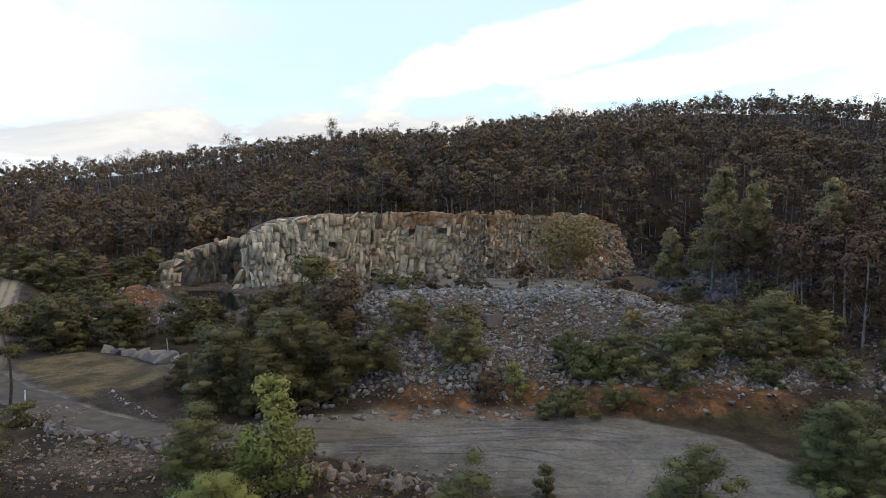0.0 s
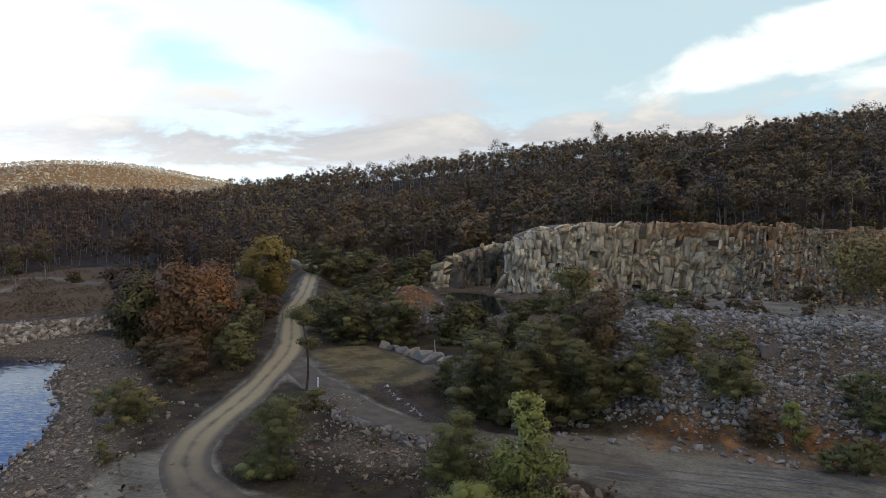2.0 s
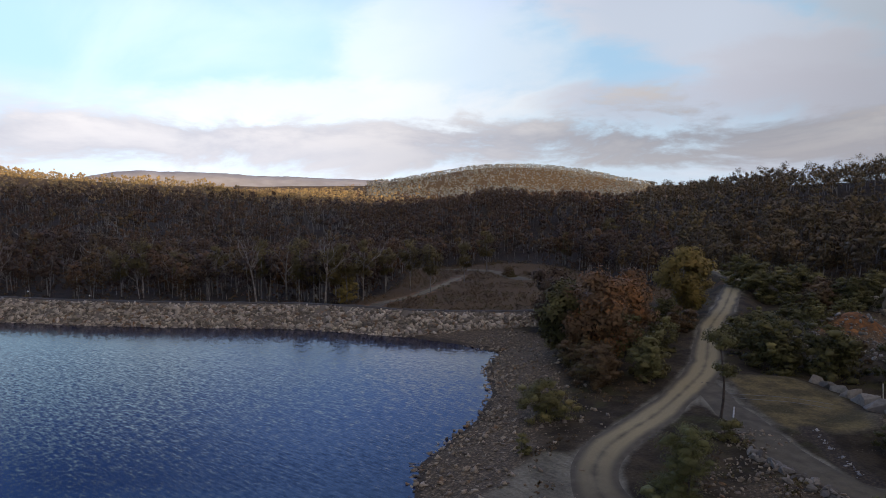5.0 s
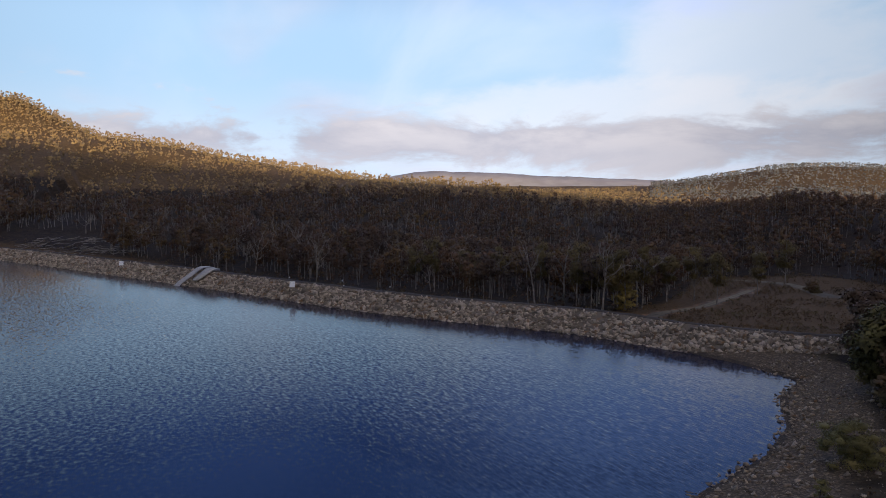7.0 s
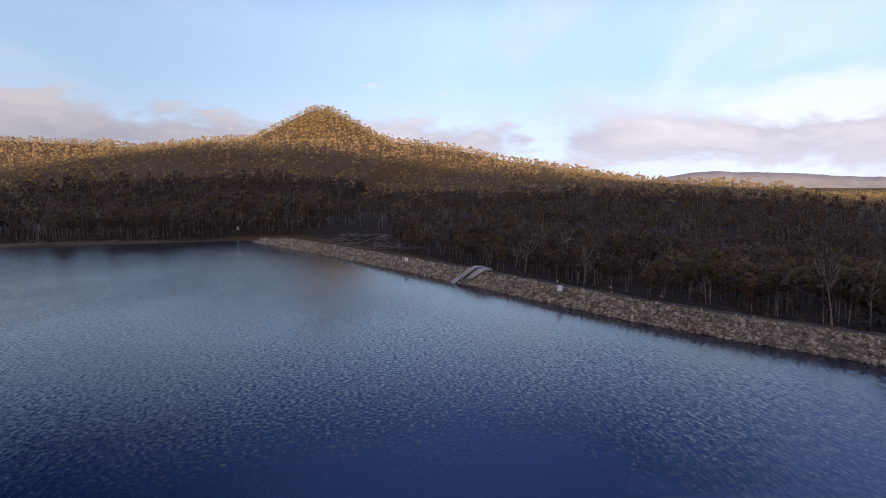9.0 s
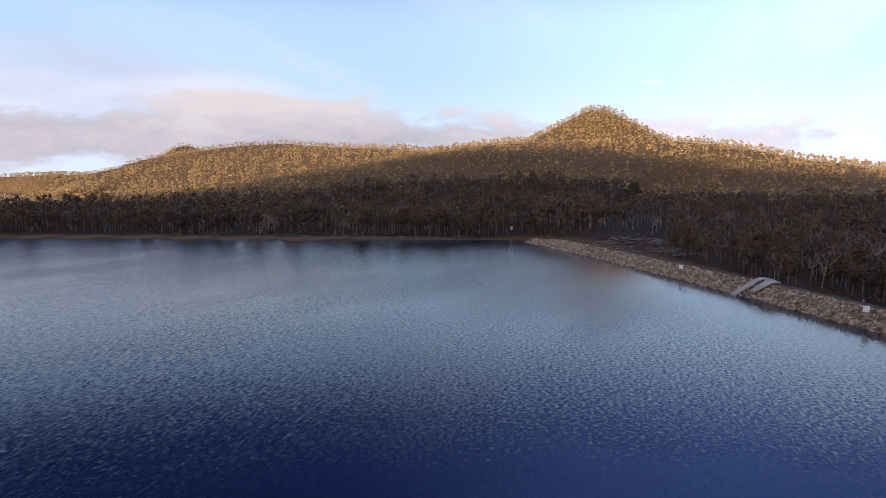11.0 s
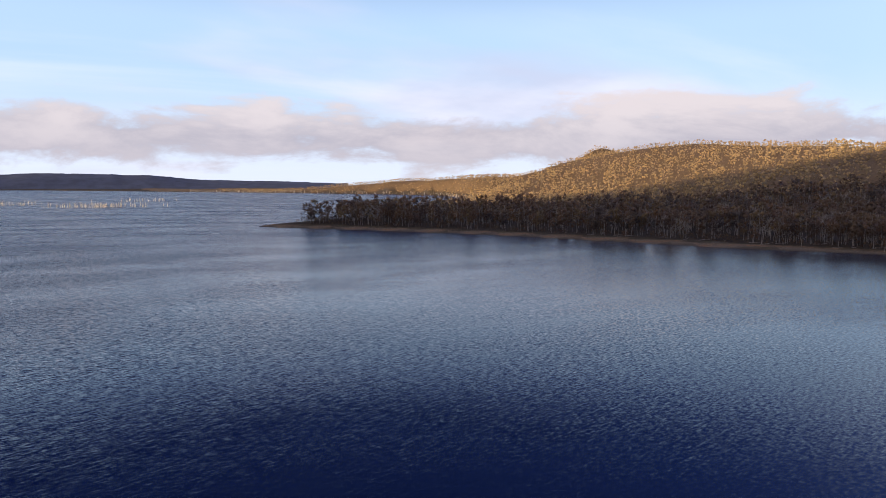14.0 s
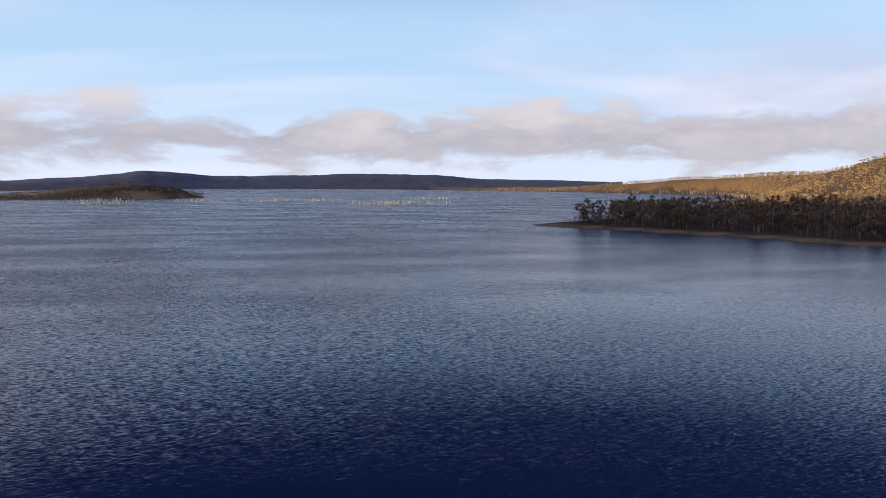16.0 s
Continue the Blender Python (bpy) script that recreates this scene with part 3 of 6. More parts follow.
# crest lines of the hills: x, y, height, reach
RIDGE_Q = [(-900, 620, 4, 200), (-420, 340, 10, 190), (-300, 345, 13, 220), (-238, 381, 19, 250), (-150, 430, 26, 260), (-70, 452, 37, 265), (5, 452, 42, 265), (95, 450, 53, 270),
           (160, 480, 66, 290), (219, 460, 61, 270), (275, 441, 54, 250), (340, 420, 52, 220), (420, 360, 60, 180)]
# unseen eastern hill, its heights set to cast shade over the valley
SHADE_RIDGE = [(480, 560, 160, 95), (490, 430, 174, 110), (500, 300, 180, 130), (520, 170, 204, 150), (520, -60, 225, 165), (520, -280, 215, 160), (505, -430, 180, 140), (530, -570, 115, 120)]
RIDGE_P = [(-1000, 420, 2, 300), (-870, 310, 4, 300), (-876, 205, 21, 330), (-898, 63, 30, 330), (-996, -85, 58, 340), (-1031, -197, 82, 340), (-1040, -358, 98, 330), (-909, -416, 83, 320),
           (-968, -621, 77, 330), (-1068, -1053, 108, 380), (-1049, -1338, 84, 380), (-890, -1448, 47, 330), (-820, -1960, 34, 300)]
PIT = [(-70, 151), (-60, 150.5), (-47, 153.5), (-44.5, 153.5), (-41.5, 149.5), (-33, 153.5), (-22, 157.5), (-5, 161.5), (10, 159.5), (30, 159.5), (46, 164), (57, 172),
       (60, 152), (46, 118), (20, 104), (-20, 104), (-34, 112), (-36, 118), (-58, 118), (-64, 132)]
POND = [(-58, 145), (-50, 147), (-43, 144), (-36, 134), (-37, 124), (-43, 118), (-47, 122), (-51, 134)]
SITE = [(-40, 20), (-62, 50), (-85, 72), (-100, 95), (-106, 150), (-118, 178), (-95, 178), (-78, 178), (-38, 167), (-20, 163), (30, 164), (54, 174),
        (60, 152), (50, 118), (54, 84), (56, 50), (40, 10), (0, -20)]
HEATH = [(-98, 96), (-120, 88), (-137, 68), (-152, 84), (-172, 104), (-200, 128), (-246, 160), (-236, 196), (-196, 196), (-165, 172), (-130, 160), (-108, 150)]
PAD = [(-14, 62.5), (-1, 64.5), (9, 64), (18, 61.5), (24, 57.5), (27, 52), (26, 44), (20, 38), (12, 41), (4, 47.5), (-4, 51.5), (-11, 55)]
YARD = [(-52, 83.5), (-46, 88), (-39, 85), (-33, 80), (-29, 73.5), (-33, 69.5), (-40, 67), (-47, 68)]
APRON = [(-47, 44), (-44, 49), (-40, 46), (-35, 43), (-27, 42), (-20, 36), (-22, 20), (-36, 22), (-43, 34)]
ROAD = [(-24, 40.2), (-28.5, 40), (-33.0, 40.2), (-37.2, 42), (-40.8, 45.2), (-43.4, 49.5), (-45.1, 54.4), (-47.1, 61.9), (-51.2, 73), (-56.2, 84), (-70.5, 106.5), (-80.5, 126), (-95, 152), (-101, 163), (-112, 174), (-132, 182)]
BRANCH = [(-51, 77), (-45, 71), (-38.5, 66.5), (-32.5, 62.2), (-26.5, 59.8), (-20, 59), (-11, 58.6), (-4, 58.3)]
TRACK = [(-133, 72), (-146, 86), (-154, 97), (-170, 117), (-186, 134), (-199, 149)]
TRACK_FAR = [(-166, 150), (-180, 157), (-194, 165), (-207, 167), (-222, 164), (-250, 160)]


def hills(x, y):
    d, v = line_near(RIDGE_Q, x, y)
    q = np.maximum(v[..., 0] * np.exp(-(d / v[..., 1]) ** 2) - 9, 0)
    q = q * v[..., 0] / np.maximum(v[..., 0] - 9, 1)
    d, v = line_near(RIDGE_P, x, y)
    p = np.maximum(v[..., 0] * np.exp(-(d / v[..., 1]) ** 2) - 1.5, 0)
    p = p + 42 * np.exp(-((x + 1045) ** 2 + (y + 362) ** 2) / 75.0 ** 2) + 30 * np.exp(-((x + 1040) ** 2 + (y + 1320) ** 2) / 52.0 ** 2)
    d, v = line_near(SHADE_RIDGE, x, y)
    q = np.maximum(q, v[..., 0] * np.exp(-(d / v[..., 1]) ** 2) - 2)
    far = 58 * np.exp(-(((x + 1130) / 230) ** 2 + ((y - 980) / 260) ** 2))
    far = far + 24 * np.exp(-(((x - 540) / 190) ** 2 + ((y + 1500) / 90) ** 2))
    return q + p + far


def ground_z(x, y):
    """Height of the ground at arrays x, y."""
    x, y = np.asarray(x, float), np.asarray(y, float)
    s = poly_sdf(LAKE, x, y)
    r = np.hypot(x, y)
    rough = 0.35 * value_noise(x, y, 9, 1) + 0.15 * value_noise(x, y, 3.1, 2)
    z = 2.0 * (1 - np.exp(-np.maximum(s, 0) / 7)) + 0.25 * rough
    h = hills(x, y)
    z = z + h * smooth(4, 60, s) + (1.2 * value_noise(x, y, 31, 3) + 4.0 * value_noise(x, y, 140, 4)) * smooth(140, 300, r) * smooth(5, 60, s)
    # the valley below the dam
    z = z - 12 * np.exp(-(((x + 330) / 190) ** 2 + ((y - 150) / 190) ** 2)) * smooth(4, 70, s)
    dd, _ = line_near(DAM[1:], x, y)
    z = np.where(s > 0, z - 3.0 * np.exp(-(dd / 45) ** 2) * smooth(-100, -125, x), z)
    # spoil heap before the quarry and its stony front
    heap = 7.9 * smooth(65, 87, y + 2.2 * value_noise(x, y, 7, 5)) * (1 - smooth(101, 132, y)) * smooth(-21, -8, x) * (1 - smooth(16, 52, x))
    heap = heap + 2.2 * smooth(60.5, 64.5, y + 0.9 * value_noise(x, y, 5, 6)) * (1 - smooth(66, 92, y)) * smooth(-16, -6, x) * (1 - smooth(50, 70, x))
    z = z + heap
    z = z + 7.0 * np.exp(-((y - 166) / 18) ** 2) * smooth(-48, -36, x) * (1 - smooth(32, 62, x))
    # the pit and its floor
    p = poly_sdf(PIT, x, y)
    floor = 1.2 + 0.35 * rough + heap
    m = 1 - smooth(0.5, 4.5 + 20 * smooth(26, 40, x), p)
    side = smooth(100, 130, y)
    z = z * (1 - m * side) + floor * m * side
    # levelled ground
    for poly, level in ((PAD, 2.2), (YARD, 2.1), (APRON, 1.9)):
        q = 1 - smooth(-1.0, 3.5, poly_sdf(poly, x, y))
        z = z * (1 - q) + level * q
    for line, wide in ((ROAD, 2.6), (BRANCH, 2.6)):
        q = 1 - smooth(wide, wide + 5, line_near(line, x, y)[0])
        z = z * (1 - q) + 1.95 * q
    pd = poly_sdf(POND, x, y)
    z = np.where(pd < 6, np.minimum(z, 0.45 + 0.12 * pd + 0.2 * rough), z)
    heapo = 4.0 * np.exp(-(((x + 55) / 5) ** 2 + ((y - 124) / 6) ** 2))
    z = z + heapo + 1.9 * np.exp(-(((x + 28.5) / 4.0) ** 2 + ((y - 77.5) / 5.5) ** 2))
    return np.where(s < 0, -0.16 * np.minimum(-s, 40) + 0.12 * rough * smooth(-6, 0, s), z)


def towards_lake(x, y):
    """True where the ground does not fall away from the lake."""
    return ground_z(x * 1.03, y * 1.03) - ground_z(x, y) > -0.006 * np.hypot(x, y)


def one_z(x, y):
    return float(ground_z(np.array([x]), np.array([y]))[0])


def build_ground():
    rad = np.concatenate([[0.01, 6, 12], np.geomspace(18, 60, 45, endpoint=False), np.geomspace(60, 200, 100, endpoint=False), np.geomspace(200, 620, 36, endpoint=False), np.linspace(620, 1400, 50, endpoint=False), np.geomspace(1400, 4800, 34)])
    ang = np.radians(np.concatenate([np.linspace(-40, 214, 470, endpoint=False), np.linspace(214, 320, 50)]))
    na = len(ang) - 1
    A, R = np.meshgrid(ang, rad, indexing="ij")
    X, Y = -np.sin(A) * R, np.cos(A) * R
    Z = ground_z(X, Y)
    Z = np.where(R > 4300, Z - (R - 4300) * 0.08, Z)
    v = np.stack([X, Y, Z], -1).reshape(-1, 3)
    me = mesh_np("ground", v, grid_tris(na + 1, len(rad)), [M_GROUND], smooth=True)
    x, y = v[:, 0], v[:, 1]
    s = poly_sdf(LAKE, x, y)
    site = poly_sdf(SITE, x, y)
    gravel = np.zeros(len(x))
    for poly, much in ((PAD, 1.0), (YARD, 0.52), (APRON, 0.66)):
        gravel = np.maximum(gravel, much * (1 - smooth(-1.5, 2.0, poly_sdf(poly, x, y))))
    for line in (ROAD, BRANCH, TRACK, TRACK_FAR):
        gravel = np.maximum(gravel, 0.8 * (1 - smooth(1.6, 3.4, line_near(line, x, y)[0])))
    bench = smooth(86, 92, y) * (1 - smooth(108, 118, y)) * smooth(-14, -6, x) * (1 - smooth(40, 60, x))
    put_attr(me, "gravel", np.maximum(gravel, 0.62 * bench))
    rust = smooth(60.5, 62.5, y) * (1 - smooth(66, 70, y)) * smooth(-10, -3, x) * (1 - smooth(30, 42, x)) * 0.52
    rust = np.maximum(rust, 0.95 * np.exp(-(((x + 55) / 6) ** 2 + ((y - 124) / 8) ** 2)))
    rust = np.maximum(rust, 0.60 * (1 - smooth(1.5, 5, line_near(TRACK, x, y)[0])))
    rust = np.maximum(rust, 0.55 * np.exp(-(((x + 98) / 12) ** 2 + ((y - 160) / 9) ** 2)))
    rust = np.maximum(rust, 0.46 * (1 - smooth(8, 16, s)) * (s > 0.5) * (x < -90) * (y < -120))
    rust = np.maximum(rust, 0.5 * np.exp(-(((x - 34) / 9) ** 2 + ((y - 170) / 5) ** 2)))
    put_attr(me, "rust", rust)
    turf = 0.8 * (1 - smooth(-3.0, 2.5, poly_sdf(YARD, x, y))) * smooth(1.8, 4.0, np.minimum(line_near(BRANCH, x, y)[0], line_near(ROAD, x, y)[0]))
    put_attr(me, "turf", turf)
    stony = (1 - smooth(4, 15, s)) * (s > -3)
    stony = np.maximum(stony, smooth(64, 69, y) * (1 - smooth(86, 94, y)) * smooth(-16, -6, x) * (1 - smooth(35, 60, x)))
    stony = np.maximum(stony, (1 - smooth(-2, 5, poly_sdf(PIT, x, y))) * 0.8)
    stony = np.maximum(stony, 0.7 * np.exp(-(((x + 27) / 9) ** 2 + ((y - 54) / 5) ** 2)))
    stony = np.maximum(stony, 0.85 * np.exp(-(((x + 28.5) / 4.5) ** 2 + ((y - 77.5) / 6) ** 2)))
    put_attr(me, "stony", stony)
    drain = 0.75 * (1 - smooth(0.6, 2.2, line_near([(-35, 70.5), (-31.5, 67.5), (-28.5, 64.5), (-25.5, 62.5)], x, y)[0]))
    put_attr(me, "wet", drain + 0.9 * (1 - smooth(0.0, 1.6, s)) * (s > -30) + 0.9 * (1 - smooth(0, 2.5, poly_sdf(POND, x, y))))
    dd = line_near(DAM, x, y)[0]
    put_attr(me, "heath", np.maximum(1 - smooth(-4, 8, poly_sdf(HEATH, x, y)), (1 - smooth(20, 42, dd)) * (x < -100)))
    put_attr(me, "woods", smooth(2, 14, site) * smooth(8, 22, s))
    put_attr(me, "dry", smooth(660, 760, np.hypot(x, y)) * (x < -150) * smooth(8, 30, s) * np.maximum(smooth(55, 64, np.degrees(np.arctan2(-x, y)) % 360), 0.7 * smooth(880, 980, np.hypot(x, y))))
    return tagged(new("ground", me), "gravelly quarry ground, brown scrub and wooded hillsides round a lake", "ground", kind="structure")


build_ground()


def sheet(name, outline, z, grow, material):
    """A level water sheet a little wider than its outline."""
    p = np.asarray(outline, float)
    n = np.roll(p, -1, 0) - np.roll(p, 1, 0)
    n = np.stack([n[:, 1], -n[:, 0]], 1) / np.linalg.norm(n, axis=1)[:, None]
    area = 0.5 * np.sum(p[:, 0] * np.roll(p[:, 1], -1) - np.roll(p[:, 0], -1) * p[:, 1])
    p = p + n * grow * np.sign(area)
    bm = bmesh.new()
    bm.faces.new([bm.verts.new((*q, z)) for q in p])
    bmesh.ops.triangulate(bm, faces=bm.faces[:])
    bmesh.ops.recalc_face_normals(bm, faces=bm.faces[:])
    if sum(f.normal.z for f in bm.faces) < 0:
        bmesh.ops.reverse_faces(bm, faces=bm.faces[:])
    me = bpy.data.meshes.new(name)
    bm.to_mesh(me)
    bm.free()
    me.materials.append(material)
    return new(name, me)


tagged(sheet("lake_water", LAKE, 0.0, 4.0, M_WATER), "dark blue rippled reservoir water reflecting the sky", "lake", kind="structure")
tagged(sheet("pond_water", POND, 0.45, 1.5, pond_material()), "small dark pond at the foot of the quarry face", "pond", kind="structure")


def ribbon(name, line, half, worn, lift, label):
    c = spline(line, 0.9)
    d = np.gradient(c, axis=0)
    nrm = np.stack([-d[:, 1], d[:, 0]], 1) / np.linalg.norm(d, axis=1)[:, None]
    us = np.linspace(-1, 1, 11)
    i = np.arange(len(c))
    wob = half * (1 + 0.16 * value_noise(i * 0.9, i * 0, 4.0, 7)) * (1 - 0.8 * smooth(len(c) - 8, len(c) - 1, i)) * (1 - 0.5 * smooth(6, 0, i))
    P = c[:, None] + nrm[:, None] * us[None, :, None] * wob[:, None, None]
    Z = ground_z(P[..., 0], P[..., 1]) + lift - 0.10 * np.abs(us) ** 4 - 0.05 * np.exp(-((np.abs(us) - 0.42) / 0.16) ** 2)
    v = np.concatenate([P, Z[..., None]], -1).reshape(-1, 3)
    t = grid_tris(len(c), len(us))[:, ::-1]
    me = mesh_np(name, v, t, [M_ROAD], smooth=True)
    put_attr(me, "across", np.tile(us, len(c)))
    put_attr(me, "worn", np.repeat(worn * (0.12 + 0.88 * smooth(8, 34, i)), len(us)))
    return tagged(new(name, me), label, "road", kind="structure")


ribbon("road", ROAD, 2.1, 1.0, 0.10, "pale gravel road with two worn wheel tracks")
ribbon("side_road", BRANCH, 2.0, 0.12, 0.09, "grey gravel side road curving to the yard")
ribbon("dirt_track", TRACK, 1.5, 0.5, 0.10, "brown dirt track over the heath below the dam")
ribbon("far_track", TRACK_FAR, 2.6, 0.3, 0.10, "pale gravel track beside the heath")


# distant ranges
def distant(name, az0, az1, dist, tops, mat, label):
    n = 160
    az = np.radians(np.linspace(az0, az1, n))
    k = np.linspace(0, len(tops) - 1, n)
    i = np.minimum(k.astype(int), len(tops) - 2)
    f = k - i
    f = f * f * (3 - 2 * f)
    tops = np.asarray(tops, float)
    top = tops[i] * (1 - f) + tops[i + 1] * f + 2.5 * value_noise(k * 40, k * 0, 9, 11) + 1.5 * value_noise(k * 40, k * 0, 2.5, 12)
    rows = []
    for u, g in ((0.0, -0.02), (0.5, 0.6), (1.0, 1.0), (1.5, 0.5)):
        d = dist + 260 * u
        rows.append(np.stack([-np.sin(az) * d, np.cos(az) * d, top * g - (1 - min(u, 1)) * 3], 1))
    v = np.stack(rows, 1).reshape(-1, 3)
    me = mesh_np(name, v, grid_tris(n, 4), [mat], smooth=True)
    return tagged(new(name, me), label, "hills", kind="structure")


# blue of distant haze painted into the forest colour
M_FAR = plain("hazy_blue_forest", (0.045, 0.058, 0.095), 0.95, 0.02, 0.35)
# haze over the plateau is put into its pale colour
M_PLATEAU = plain("hazy_plateau", (0.42, 0.38, 0.36), 0.95, 0.01, 0.2)
distant("backdrop_range", -140, -198, 3700, (34, 44, 40, 58, 92, 66, 70, 78, 72, 48, 40, 30), M_FAR, "wooded hills beyond the lake, tinted dark blue with haze")
distant("backdrop_plateau", 58, 84, 4000, (30, 44, 60, 82, 92, 40), M_PLATEAU, "distant plateau under cloud, paled with painted haze")


# ---------------------------------------------------------------- stone
rng = np.random.default_rng(5)


def rock_shapes(n, corners=9, thick=(0.45, 0.75)):
    """Angular stones about one metre across: hulls of a few points on a rough block."""
    out = []
    for _ in range(n):
        bm = bmesh.new()
        k = rng.uniform(-1, 1, (corners, 3))
        ax = rng.integers(0, 3, corners)
        i = np.arange(corners)
        k[i, ax] = np.sign(k[i, ax]) * rng.uniform(0.8, 1.0, corners)
        k *= np.array([1.0, rng.uniform(0.6, 0.9), rng.uniform(*thick)])
        for q in k:
            bm.verts.new(q)
        res = bmesh.ops.convex_hull(bm, input=bm.verts[:])
        bmesh.ops.delete(bm, geom=list({g for g in res["geom_interior"] + res["geom_unused"] if isinstance(g, bmesh.types.BMVert)}), context="VERTS")
        bmesh.ops.triangulate(bm, faces=bm.faces[:])
        bmesh.ops.recalc_face_normals(bm, faces=bm.faces[:])
        bm.verts.index_update()
        v = np.array([q.co[:] for q in bm.verts])
        f = np.array([[q.index for q in fc.verts] for fc in bm.faces])
        bm.free()
        out.append((v * 0.5 / np.abs(v).max(), f))
    return out


ROCKS = rock_shapes(12)
BLOCKS = rock_shapes(10, 15, (0.62, 0.9))


def scatter(shapes, pos, size, tilt=0.25, flat=None):
    """Copies of shapes (points, triangles, slots) at places, as arrays."""
    V, T, S, N, R, base = [], [], [], [], [], 0
    pick = rng.integers(0, len(shapes), len(pos))
    for k, sh in enumerate(shapes):
        m = pick == k
        n = int(m.sum())
        if not n:
            continue
        a = rng.uniform(0, 2 * np.pi, n)
        c, s = np.cos(a)[:, None], np.sin(a)[:, None]
        p = sh[0]
        sz = size[m][:, None]
        x, y = (p[None, :, 0] * c - p[None, :, 1] * s), (p[None, :, 0] * s + p[None, :, 1] * c)
        z = np.broadcast_to(p[None, :, 2], x.shape)
        tx, ty = rng.normal(0, tilt, n)[:, None], rng.normal(0, tilt, n)[:, None]
        v = np.stack([(x + tx * z) * sz, (y + ty * z) * sz, (z - tx * x - ty * y) * sz], -1) + pos[m][:, None]
        t = sh[1][None] + (base + np.arange(n) * len(p))[:, None, None]
        V.append(v.reshape(-1, 3))
        T.append(t.reshape(-1, 3))
        R.append(np.repeat(rng.random(n), len(p)))
        if len(sh) > 3:
            q = sh[3]
            N.append(np.stack([q[None, :, 0] * c - q[None, :, 1] * s, q[None, :, 0] * s + q[None, :, 1] * c, np.broadcast_to(q[None, :, 2], x.shape)], -1).reshape(-1, 3))
        S.append(np.tile(sh[2] if len(sh) > 2 else np.zeros(len(sh[1]), int), n))
        base += n * len(p)
    return np.vstack(V), np.vstack(T), np.concatenate(S), np.vstack(N) if N else None, np.concatenate(R)


def stone_field(name, xy, size, label, mat=M_ROCK, sink=0.18):
    z = ground_z(xy[:, 0], xy[:, 1])
    pos = np.column_stack([xy, z + size * (0.3 - sink)])
    v, t, s, _, _ = scatter(ROCKS, pos, size)
    return tagged(new(name, mesh_np(name, v, t, [mat])), label, "stones", kind="stuff")


def in_box(n, x0, x1, y0, y1):
    return np.column_stack([rng.uniform(x0, x1, n), rng.uniform(y0, y1, n)])


def skewed(n, lo, hi, power=2.6):
    return lo + (hi - lo) * rng.random(n) ** power


M_PALE = rock_material("pale_stone", (0.26, 0.245, 0.22), (0.56, 0.53, 0.47), (0.30, 0.24, 0.17), 0.70)
M_PALEO = rock_material("pale_boulder", (0.176, 0.156, 0.126), (0.336, 0.300, 0.241), (0.30, 0.24, 0.17), 0.68, "object")
M_BROWNROCK = rock_material("brown_rock", (0.13, 0.105, 0.080), (0.36, 0.275, 0.185), (0.30, 0.18, 0.085), 0.54, "object")
M_DARKROCK = rock_material("dark_scree", (0.05, 0.047, 0.042), (0.17, 0.158, 0.14), (0.13, 0.085, 0.05), 0.64)

# ---------------------------------------------------------------- the quarry face
FACE = [(-64, 153, 2.4), (-62, 151.0, 5.0), (-59, 148.8, 7.4), (-54, 150.5, 9.0), (-49.5, 155.0, 10.2), (-46.6, 157.5, 10.8), (-45.0, 156.5, 11.2), (-44.0, 151.5, 11.6), (-42.4, 147.8, 12.4), (-38, 149.5, 14.6),
        (-33, 152.5, 15.8), (-22, 156.5, 16.4), (-12, 159.5, 16.2), (-5, 160.5, 16.0), (4, 158.5, 16.2), (16, 158.5, 15.8), (26, 159.5, 15.6), (33, 162, 15.4), (40, 166, 14.6), (46, 172, 12.0)]


